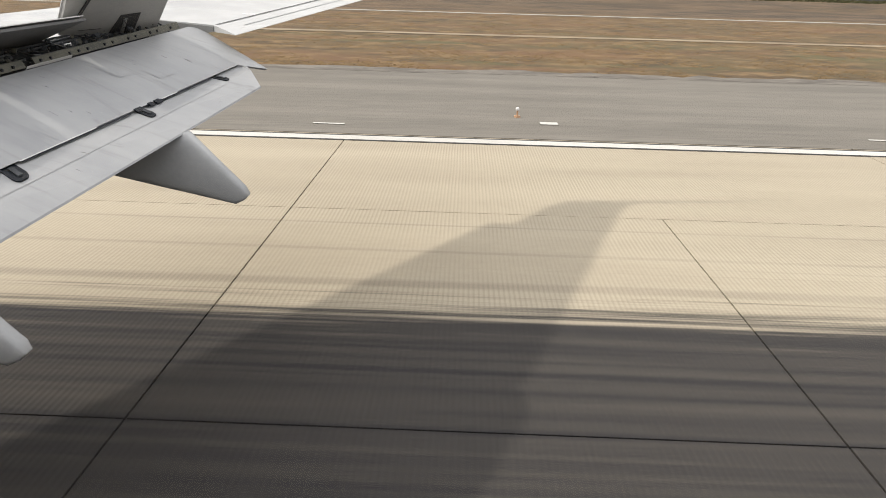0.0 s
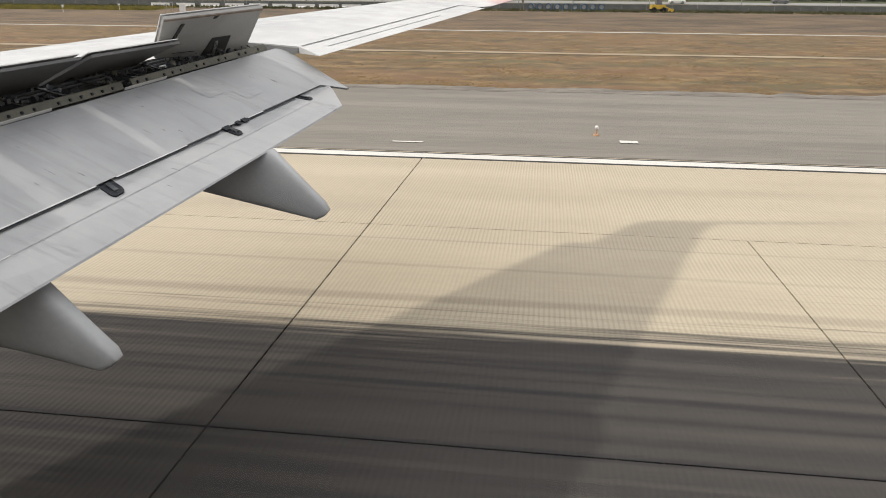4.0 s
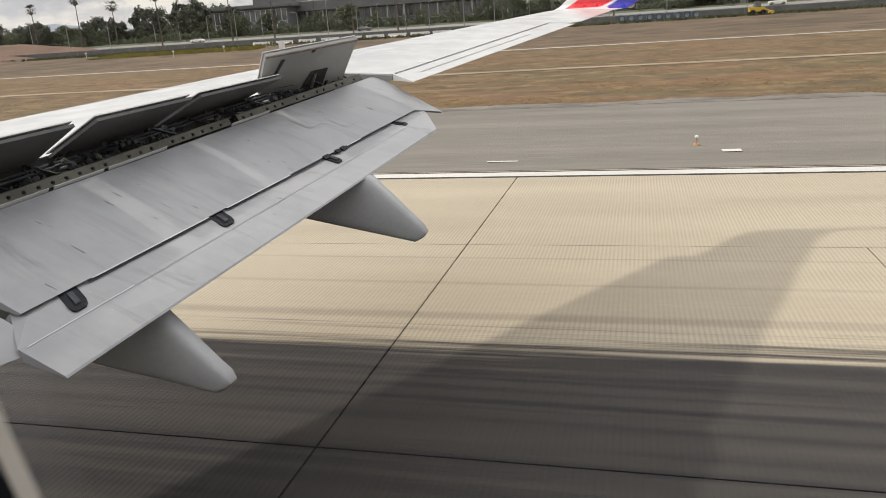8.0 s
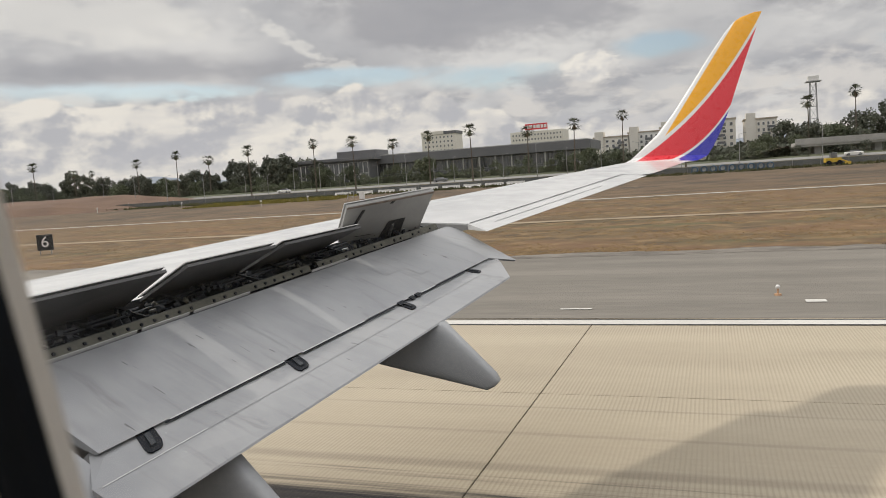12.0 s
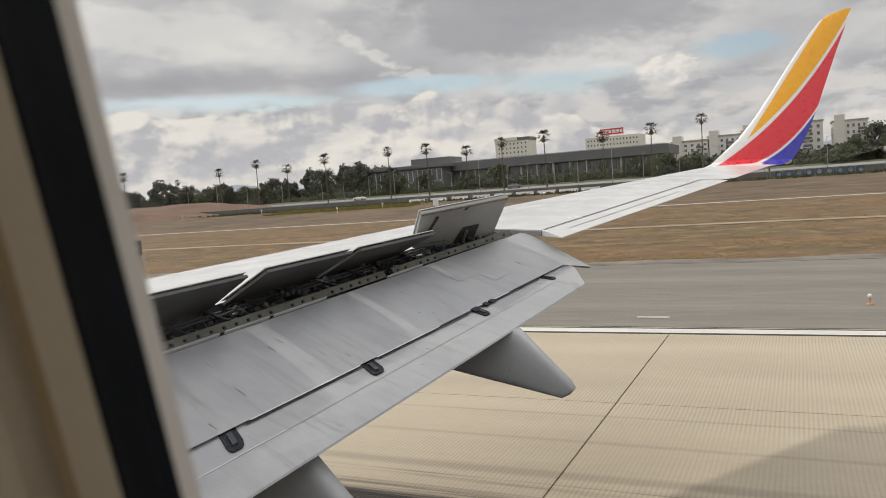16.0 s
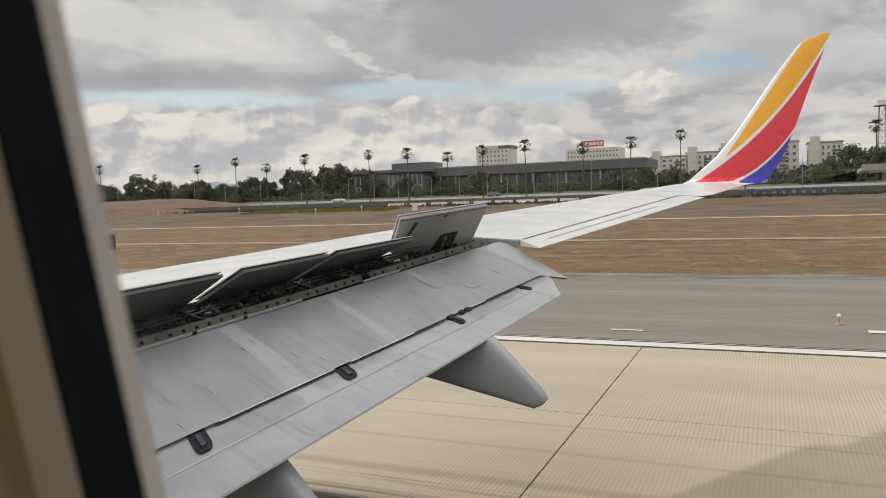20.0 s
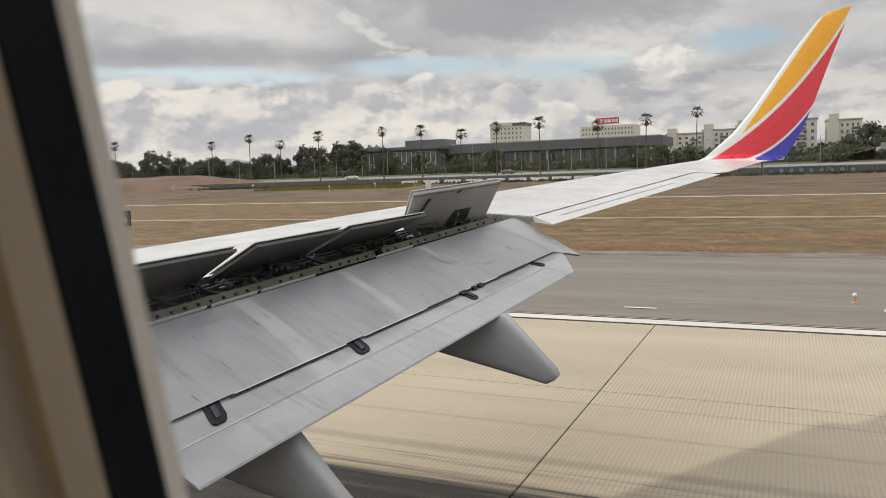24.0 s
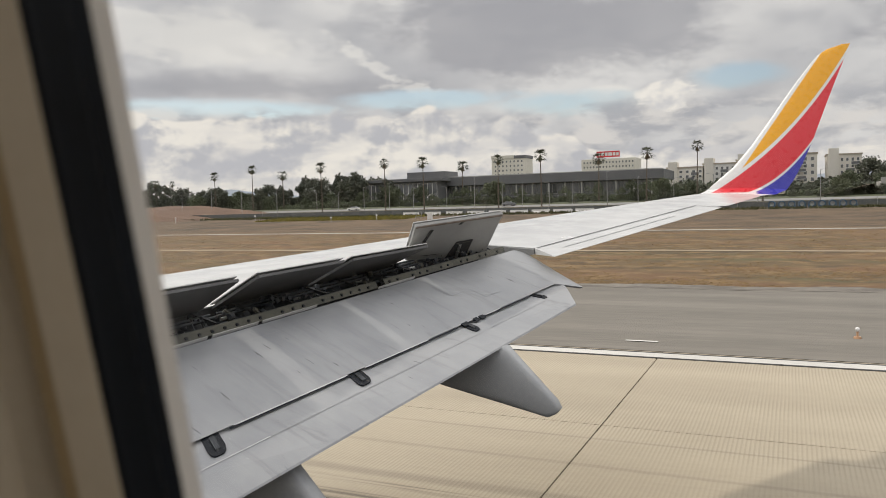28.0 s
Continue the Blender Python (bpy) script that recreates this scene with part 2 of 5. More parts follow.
M = {}
for key, args in {
    "white_paint": dict(dark=(0.60, 0.60, 0.595), light=(0.66, 0.66, 0.65), rough=0.2, scale=0.5, bump=0.0, fine=5.0, grit=0.15),
    "panel_grey": dict(dark=(0.30, 0.31, 0.325), light=(0.40, 0.405, 0.41), rough=0.45, scale=4.0, bump=0.02),
    "fairing_grey": dict(dark=(0.33, 0.34, 0.355), light=(0.40, 0.41, 0.42), rough=0.45, scale=2.5, bump=0.03),
    "spoiler_under": dict(dark=(0.27, 0.268, 0.26), light=(0.36, 0.357, 0.345), rough=0.55, scale=2.0, bump=0.05),
    # darker copy of spoiler_under: shade beneath the inner panels, also used for scuffs
    "shade_scuff_grey": dict(dark=(0.065, 0.065, 0.066), light=(0.125, 0.125, 0.125), rough=0.5, scale=2.0, bump=0.05),
    # the two bay colours are near black to carry the recess's shade
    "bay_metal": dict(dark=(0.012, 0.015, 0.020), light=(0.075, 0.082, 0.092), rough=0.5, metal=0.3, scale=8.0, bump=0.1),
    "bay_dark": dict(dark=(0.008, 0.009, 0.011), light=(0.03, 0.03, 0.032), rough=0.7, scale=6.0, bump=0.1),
    "worn_edge": dict(dark=(0.10, 0.065, 0.045), light=(0.24, 0.19, 0.15), rough=0.6, scale=9.0, bump=0.05),
    "trim_gold": dict(dark=(0.26, 0.19, 0.10), light=(0.33, 0.25, 0.14), rough=0.5, scale=20.0, bump=0.02),
    "primer": dict(dark=(0.055, 0.056, 0.045), light=(0.14, 0.135, 0.105), rough=0.6, scale=5.0, bump=0.06),
    "bare_metal": dict(dark=(0.45, 0.45, 0.45), light=(0.65, 0.65, 0.64), rough=0.3, metal=0.8, scale=6.0, bump=0.03),
    "rubber": dict(dark=(0.004, 0.006, 0.010), light=(0.010, 0.013, 0.020), rough=0.55, scale=10.0, bump=0.05, spec=0.25),
    "seal_rubber": dict(dark=(0.003, 0.006, 0.012), light=(0.008, 0.013, 0.022), rough=0.45, scale=30.0, bump=0.02, spec=0.22),
    "cabin_panel": dict(dark=(0.47, 0.415, 0.325), light=(0.53, 0.475, 0.385), rough=0.55, scale=18.0, bump=0.05),
    "window_frame": dict(dark=(0.76, 0.74, 0.71), light=(0.82, 0.80, 0.77), rough=0.5, scale=20.0, bump=0.03),
    "asphalt": dict(dark=(0.135, 0.122, 0.103), light=(0.235, 0.214, 0.182), rough=0.88, scale=0.5, bump=0.25, stretch=(0.10, 1, 1), fine=11.0, grit=0.5),
    "gravel": dict(dark=(0.07, 0.06, 0.05), light=(0.26, 0.235, 0.20), rough=0.95, scale=0.9, bump=0.5, stretch=(0.5, 1, 1), fine=7.0, grit=0.5),
    "line_paint": dict(dark=(0.52, 0.50, 0.46), light=(0.68, 0.665, 0.62), rough=0.7, scale=0.7, bump=0.08, stretch=(0.3, 1, 1)),
    "tar": dict(dark=(0.02, 0.02, 0.02), light=(0.05, 0.048, 0.045), rough=0.8, scale=4.0, bump=0.1),
    "dirt_track": dict(dark=(0.19, 0.14, 0.085), light=(0.40, 0.32, 0.22), rough=0.95, scale=0.5, bump=0.3, stretch=(0.2, 1, 1)),
    "concrete": dict(dark=(0.34, 0.33, 0.31), light=(0.46, 0.45, 0.42), rough=0.85, scale=0.3, bump=0.1, per=0.3),
    "trunk": dict(dark=(0.07, 0.055, 0.04), light=(0.17, 0.14, 0.11), rough=0.9, scale=2.0, bump=0.4, stretch=(1, 1, 0.25)),
    "leaf": dict(dark=(0.058, 0.068, 0.050), light=(0.118, 0.126, 0.088), rough=0.75, scale=0.30, bump=0.0, per=0.7),
    "palm_leaf": dict(dark=(0.05, 0.06, 0.035), light=(0.10, 0.11, 0.06), rough=0.6, scale=0.6, bump=0.0),
    "dead_frond": dict(dark=(0.10, 0.075, 0.045), light=(0.20, 0.155, 0.10), rough=0.9, scale=1.0, bump=0.0),
    "dark_panel": dict(dark=(0.125, 0.128, 0.135), light=(0.17, 0.172, 0.178), rough=0.5, scale=0.15, bump=0.02),
    "cream_wall": dict(dark=(0.72, 0.68, 0.60), light=(0.80, 0.76, 0.69), rough=0.8, scale=0.1, bump=0.05),
    "white_wall": dict(dark=(0.74, 0.73, 0.70), light=(0.82, 0.81, 0.78), rough=0.8, scale=0.1, bump=0.05),
    "tan_wall": dict(dark=(0.40, 0.34, 0.27), light=(0.48, 0.42, 0.34), rough=0.8, scale=0.1, bump=0.05),
    "window_glass": dict(dark=(0.09, 0.095, 0.10), light=(0.18, 0.185, 0.19), rough=0.12, scale=0.4, bump=0.0, spec=0.8, per=0.4),
    "sign_red": dict(dark=(0.60, 0.03, 0.04), light=(0.68, 0.05, 0.06), rough=0.5, scale=0.3, bump=0.0),
    "sign_white": dict(dark=(0.75, 0.74, 0.72), light=(0.82, 0.81, 0.8), rough=0.5, scale=0.3, bump=0.0),
    "sign_black": dict(dark=(0.012, 0.012, 0.012), light=(0.03, 0.03, 0.03), rough=0.6, scale=3.0, bump=0.03),
    "steel": dict(dark=(0.30, 0.30, 0.30), light=(0.45, 0.45, 0.45), rough=0.5, metal=0.6, scale=2.0, bump=0.03),
    "fence_net": dict(dark=(0.10, 0.11, 0.108), light=(0.17, 0.175, 0.17), rough=0.9, scale=0.4, bump=0.1),
    "orange": dict(dark=(0.48, 0.27, 0.15), light=(0.55, 0.34, 0.20), rough=0.6, scale=5.0, bump=0.03),
    "blue_steel": dict(dark=(0.04, 0.09, 0.15), light=(0.07, 0.14, 0.22), rough=0.5, scale=0.8, bump=0.05),
    "mustard": dict(dark=(0.12, 0.11, 0.03), light=(0.32, 0.27, 0.05), rough=0.95, scale=0.5, bump=0.0),
    "machine_yellow": dict(dark=(0.55, 0.36, 0.03), light=(0.65, 0.44, 0.05), rough=0.5, scale=2.0, bump=0.02),
    "leaf_fresh": dict(dark=(0.066, 0.082, 0.046), light=(0.130, 0.148, 0.080), rough=0.75, scale=0.30, bump=0.0, per=0.6),
    "pale_road": dict(dark=(0.20, 0.195, 0.19), light=(0.28, 0.275, 0.26), rough=0.9, scale=0.2, bump=0.1, stretch=(0.1, 1, 1)),
    "mound_earth": dict(dark=(0.10, 0.058, 0.038), light=(0.175, 0.108, 0.070), rough=0.95, scale=0.12, bump=0.4),
    "far_hill": dict(dark=(0.20, 0.23, 0.27), light=(0.27, 0.30, 0.34), rough=1.0, scale=0.004, bump=0.0),
}.items():
    M[key] = surface(key, **args)[0]


def make_grass():
    """Dry airfield grass: gold, rust and a little green in patches drawn out along the runway."""
    m, w, sh = surface("dry_grass", (0.080, 0.052, 0.023), (0.162, 0.103, 0.045), rough=0.95, scale=0.13, bump=0.6, stretch=(0.14, 1, 1), fine=14.0)
    p = w.position()
    x, y, z = w.split(p)
    green = w.step(w.noise(w.scaled(p, (0.09, 0.5, 1)), 0.22, 5.0), 0.46, 0.62)
    green = w.mul(w.add(green, w.step(x, -30, 25, 0.0, 0.30)), w.step(y, 60, 74, 0.75, 0.28))
    c = w.mix(green, base(sh), (0.095, 0.086, 0.034))
    # tussocks: clumps about a metre wide, deep along the line of sight
    clump = w.noise(w.scaled(p, (0.30, 0.42, 1)), 0.75, 8.0, 0.66, 0.2)
    c = w.mix(w.step(clump, 0.46, 0.60, 0.0, 0.72), c, (0.060, 0.038, 0.018))
    rust = w.step(w.noise(w.scaled(p, (0.16, 0.45, 1)), 0.35, 6.0, 0.65), 0.46, 0.62)
    c = w.mix(w.mul(rust, 0.60), c, (0.185, 0.093, 0.042))
    pale = w.noise(w.scaled(p, (0.40, 0.50, 1)), 0.9, 9.0, 0.74, 0.2)
    c = w.mix(w.step(pale, 0.50, 0.60, 0.0, 0.85), c, (0.232, 0.150, 0.068))
    red = w.mul(w.step(y, 119, 126), w.step(y, 196, 214, 1.0, 0.0))
    brush = w.mix(w.step(w.noise(w.scaled(p, (0.12, 0.20, 1)), 0.7, 7.0, 0.66), 0.40, 0.62), (0.064, 0.045, 0.027), (0.146, 0.097, 0.056))
    c = w.mix(w.mul(red, w.step(w.noise(w.scaled(p, (0.10, 0.25, 1)), 0.16, 6.0, 0.65), 0.30, 0.58, 0.45, 1.0)), c, brush)
    bare = w.step(w.noise(w.scaled(p, (0.30, 0.9, 1)), 0.55, 7.0, 0.7), 0.63, 0.69)
    c = w.mix(w.mul(bare, 0.5), c, (0.38, 0.29, 0.185))
    c = w.mix(w.step(y, 205, 235), c, (0.075, 0.085, 0.045))
    w.put(sh.inputs["Base Color"], c)
    return m


def make_runway():
    """Tan grooved concrete; tyre rubber laid down in streaks along the middle."""
    m, w, sh = surface("runway_concrete", (0.395, 0.34, 0.257), (0.475, 0.415, 0.318), rough=0.85, scale=0.5, bump=0.12, stretch=(0.25, 1, 1), fine=30.0, per=0.16, spec=0.25)
    p = w.position()
    x, y, z = w.split(p)
    wander = w.mul(w.sub(w.noise(w.scaled(p, (0.6, 0.25, 1)), 1.0, 3.0), 0.5), 0.035)
    groove = w.math("SINE", w.mul(w.add(x, wander), 2 * math.pi / 0.071))
    worn = w.step(w.noise(w.scaled(p, (0.15, 0.6, 1)), 0.8, 4.0), 0.32, 0.66, 0.06, 0.26)
    c = w.mix(w.mul(w.step(groove, -0.1, 0.7), worn), base(sh), (0.20, 0.17, 0.125))
    stain = w.noise(w.scaled(p, (0.10, 0.5, 1)), 0.9, 7.0, 0.62)
    c = w.mix(w.step(stain, 0.54, 0.72, 0.0, 0.30), c, (0.30, 0.26, 0.20))
    # rubber: a black lane where the wheels touch, loose streaks beside it
    streak = w.noise(w.scaled(p, (0.006, 1.0, 1)), 5.5, 7.0, 0.66)
    smear = w.noise(w.scaled(p, (0.035, 1.0, 1)), 3.1, 5.0, 0.6)
    edge = w.add(y, w.add(w.mul(w.sub(streak, 0.5), 2.6), w.mul(w.sub(smear, 0.5), 2.8)))
    lane = w.mul(w.step(edge, 9.70, 8.70), w.step(w.add(w.mul(streak, 0.6), w.mul(smear, 0.4)), 0.36, 0.64, 0.985, 0.88))
    lane = w.mul(lane, w.step(y, -9.5, -7.0))
    loose = w.mul(w.step(streak, 0.55, 0.66), w.step(y, 13.4, 10.0, 0.0, 0.15))

    def trail(at, half, dark, bend):
        off = w.math("ABSOLUTE", w.sub(w.add(y, w.mul(w.sub(smear, 0.5), bend)), at))
        return w.mul(w.step(off, half, half * 0.35), w.mul(dark, w.step(w.noise(w.scaled(p, (0.05, 0.0, 0)), 1.0 + at * 0.1, 2.0), 0.36, 0.50)))

    rubber = w.math("MAXIMUM", w.math("MAXIMUM", lane, loose), w.math("MAXIMUM", trail(10.15, 0.20, 0.24, 0.3), w.math("MAXIMUM", trail(12.95, 0.06, 0.18, 0.1), trail(11.55, 0.09, 0.15, 0.2))))
    c = w.mix(rubber, c, (0.020, 0.020, 0.0235))
    w.put(sh.inputs["Base Color"], c)
    b = w.node("ShaderNodeBump")
    b.inputs["Strength"].default_value, b.inputs["Distance"].default_value = 0.3, 0.006
    w.put(b.inputs["Height"], groove)
    w.put(sh.inputs["Normal"], b.outputs[0])
    return m


def make_livery():
    """The winglet's paint: white, yellow, red and blue sweeps with white lines between."""
    m, w, sh = surface("winglet_paint", (0.72, 0.72, 0.71), (0.78, 0.78, 0.77), rough=0.3, scale=1.0, bump=0.01)
    x, y, z = w.split(w.position())
    z = w.sub(z, EYE)

    def curve(a, b, c, d):
        return w.add(w.add(d, w.mul(x, c)), w.mul(w.mul(x, x), w.add(b, w.mul(x, a))))

    upper, lower = curve(*UPPER), curve(*LOWER)
    front = w.sub(w.sub(x, w.add(w.mul(z, 0.68), -1.38)), w.add(0.165, w.mul(z, -0.045)))
    white = base(sh)
    yellow, red, blue = (0.86, 0.40, 0.012), (0.70, 0.035, 0.05), (0.045, 0.045, 0.40)
    edge = 0.012

    def over(a, b):
        return w.step(w.sub(a, b), -edge, edge)

    c = w.mix(w.mul(over(z, w.add(upper, 0.045)), w.step(front, -0.012, 0.012)), white, yellow)
    c = w.mix(over(w.sub(upper, 0.045), z), c, red)
    c = w.mix(over(w.add(lower, 0.03), z), c, white)
    c = w.mix(over(w.sub(lower, 0.02), z), c, blue)
    c = w.mix(w.step(y, 15.02, 15.0), c, white)
    c = w.mix(w.mul(over(0.14, z), w.step(x, -0.55, -0.6)), c, white)
    w.put(sh.inputs["Base Color"], c)
    return m


UPPER = (0.044, 0.285, 1.146, 1.335)
LOWER = (0.099, 0.591, 1.045, 0.594)



def make_flap():
    """Grey flap paint, smudged, scuffed and streaked along the airflow."""
    m, w, sh = surface("flap_grey", (0.285, 0.293, 0.308), (0.375, 0.380, 0.388), rough=0.42, scale=1.1, bump=0.03, stretch=(0.8, 1.2, 1), fine=5.0)
    x, y, z = w.split(w.position())
    # run along the wing's own lines: back along the chord and out along the span
    p = w.join(w.sub(x, w.mul(y, SWEEP_OF_PAINT)), y, 0.0)
    streak = w.noise(w.scaled(p, (0.8, 9.0, 1)), 1.3, 6.0, 0.65)
    c = w.mix(w.step(streak, 0.50, 0.72, 0.0, 0.35), base(sh), (0.20, 0.20, 0.205))
    c = w.mix(w.step(streak, 0.44, 0.30, 0.0, 0.08), c, (0.46, 0.46, 0.46))
    smear = w.step(w.noise(w.scaled(p, (1.0, 3.2, 1)), 1.5, 6.0, 0.62, 0.6), 0.58, 0.70)
    c = w.mix(w.mul(smear, 0.42), c, (0.17, 0.17, 0.172))
    spot = w.step(w.noise(w.scaled(p, (2.0, 8.0, 1)), 2.3, 4.0, 0.55, 0.3), 0.68, 0.73)
    c = w.mix(w.mul(spot, 0.70), c, (0.075, 0.075, 0.075))
    chip = w.step(w.noise(p, 22.0, 3.0, 0.6), 0.70, 0.74)
    c = w.mix(w.mul(chip, 0.5), c, (0.58, 0.58, 0.57))
    w.put(sh.inputs["Base Color"], c)
    return m


SWEEP_OF_PAINT = 0.26


def make_pane():
    """Clear acrylic: lets the view through, with a faint gloss."""
    m = bpy.data.materials.new("cabin_pane")
    m.use_nodes = True
    w = Nodes(m.node_tree)
    clear, gloss, mix, out = (w.node(k) for k in ("ShaderNodeBsdfTransparent", "ShaderNodeBsdfGlossy", "ShaderNodeMixShader", "ShaderNodeOutputMaterial"))
    gloss.inputs["Roughness"].default_value = 0.05
    mix.inputs[0].default_value = 0.03
    w.tree.links.new(clear.outputs[0], mix.inputs[1])
    w.tree.links.new(gloss.outputs[0], mix.inputs[2])
    w.tree.links.new(mix.outputs[0], out.inputs[0])
    return m


M["cabin_pane"] = make_pane()
M["flap_grey"] = make_flap()
M["grass"], M["runway"], M["livery"] = make_grass(), make_runway(), make_livery()


def make_straw():
    """Dry blades, each tuft its own shade of straw."""
    m, w, sh = surface("straw", (0.10, 0.062, 0.027), (0.21, 0.134, 0.06), rough=0.95, scale=0.3, bump=0.0)
    one = w.node("ShaderNodeNewGeometry").outputs["Random Per Island"]
    w.put(sh.inputs["Base Color"], w.mix(0.7, base(sh), w.mix(one, (0.105, 0.066, 0.028), (0.265, 0.172, 0.078))))
    return m


M["straw"] = make_straw()

# ---------- building helpers ----------


def mesh_from(verts, faces, smooth=False):
    me = bpy.data.meshes.new("mesh")
    me.from_pydata([tuple(v) for v in verts], [], faces)
    if smooth:
        me.polygons.foreach_set("use_smooth", [True] * len(me.polygons))
    me.update()
    return me


def hang(name, me, material, parent=None, label="", at=None):
    """Links a mesh as one object, under a thing or a part if one is given."""
    ob = new(name, me)
    if material and not me.materials:
        me.materials.append(material)
    if parent:
        ob.parent = parent
    if at is not None:
        ob.matrix_basis = at
    if label:
        ob["label"] = label
    return ob


def part(name, bm, material, parent, label="", smooth=False, at=None):
    """Links a bmesh as one mesh object under a thing or under a part."""
    me = bpy.data.meshes.new(name)
    bmesh.ops.recalc_face_normals(bm, faces=bm.faces)
    bm.to_mesh(me)
    bm.free()
    if smooth:
        me.polygons.foreach_set("use_smooth", [True] * len(me.polygons))
        me.set_sharp_from_angle(angle=radians(38))
    return hang(name, me, material, parent, label, at)


def thing(name, at, label, category, group="", kind=""):
    """An Empty at the base of a thing, which parents its parts."""
    ob = new(name)
    ob.empty_display_size = 0.2
    ob.matrix_basis = at
    return tagged(ob, label, category, group, kind)


def block(x0, x1, y0, y1, z0, z1, bevel=0.0, bm=None):
    """A box with worn edges, alone or added to a bmesh."""
    own = bmesh.new()
    bmesh.ops.create_cube(own, size=1.0, matrix=Matrix.LocRotScale(((x0 + x1) / 2, (y0 + y1) / 2, (z0 + z1) / 2), None, (x1 - x0, y1 - y0, z1 - z0)))
    if bevel:
        bmesh.ops.bevel(own, geom=own.edges[:], offset=bevel, segments=2, affect="EDGES", profile=0.6)
    if bm is None:
        return own
    return merge(bm, own)


def merge(bm, other):
    me = bpy.data.meshes.new("t")
    other.to_mesh(me)
    other.free()
    bm.from_mesh(me)
    bpy.data.meshes.remove(me)
    return bm


def tube(a, b, r0, r1, n=8, bm=None):
    """A tapered rod from a to b."""
    bm = bm or bmesh.new()
    a, b = Vector(a), Vector(b)
    q = (b - a).to_track_quat("Z", "Y")
    rings = [[bm.verts.new(c + q @ Vector((r * math.cos(2 * math.pi * i / n), r * math.sin(2 * math.pi * i / n), 0))) for i in range(n)] for c, r in ((a, r0), (b, r1))]
    for i in range(n):
        bm.faces.new((rings[0][i], rings[0][(i + 1) % n], rings[1][(i + 1) % n], rings[1][i]))
    bm.faces.new(rings[0][::-1])
    bm.faces.new(rings[1])
    return bm


def skin(rows, close=False, caps=False):
    """A surface through rows of points; close joins each row's end to its start, caps fills the first and last row."""
    bm = bmesh.new()
    grid = [[bm.verts.new(p) for p in row] for row in rows]
    n = len(rows[0])
    for a, b in zip(grid, grid[1:]):
        for i in range(n if close else n - 1):
            bm.faces.new((a[i], a[(i + 1) % n], b[(i + 1) % n], b[i]))
    if caps:
        bm.faces.new(grid[0][::-1])
        bm.faces.new(grid[-1])
    return bm


def slab_of(quad, thick):
    """A plate on four corners, with thickness below."""
    a, b, c, d = [Vector(p) for p in quad]
    n = (b - a).cross(d - a).normalized() * thick
    return skin([[a, b, c, d], [a + n, b + n, c + n, d + n]], close=True, caps=True)


def curved_slab(a, b, c, d, thick, n=8):
    """A plate through four corners that need not lie in one plane."""
    up = (b - a).cross(d - a).normalized() * thick
    bm = bmesh.new()
    for lift in (Vector((0, 0, 0)), up):
        grid = [[bm.verts.new((a.lerp(b, i / n)).lerp(d.lerp(c, i / n), j / n) + lift) for i in range(n + 1)] for j in range(n + 1)]
        for j in range(n):
            for i in range(n):
                bm.faces.new((grid[j][i], grid[j][i + 1], grid[j + 1][i + 1], grid[j + 1][i]))
    bm.verts.ensure_lookup_table()
    m = (n + 1) ** 2
    rim = list(range(n + 1)) + [k * (n + 1) + n for k in range(1, n + 1)] + [n * (n + 1) + k for k in range(n - 1, -1, -1)] + [k * (n + 1) for k in range(n - 1, 0, -1)]
    for i, k in enumerate(rim):
        j = rim[(i + 1) % len(rim)]
        bm.faces.new((bm.verts[k], bm.verts[j], bm.verts[m + j], bm.verts[m + k]))
    return bm


def setting(name, me, material, label, category):
    return tagged(hang(name, me, material), label, category, "", "structure")


def sheet(x0, x1, y0, y1, z, nx=1, ny=1, height=None):
    xs, ys = np.linspace(x0, x1, nx + 1), np.linspace(y0, y1, ny + 1)
    verts = [(x, y, z + (height(x, y) if height else 0.0)) for y in ys for x in xs]
    faces = [(j * (nx + 1) + i, j * (nx + 1) + i + 1, (j + 1) * (nx + 1) + i + 1, (j + 1) * (nx + 1) + i) for j in range(ny) for i in range(nx)]
    return mesh_from(verts, faces, True)


# ---------- ground, runway, tracks ----------


def rise(x, y):
    """The field lies flat and climbs a little towards the perimeter fence."""
    t = min(max((y - 130) / 85, 0.0), 1.0)
    s = min(max((y - 206) / 30, 0.0), 1.0)
    return 2.3 * t * t * (3 - 2 * t) + 2.6 * s


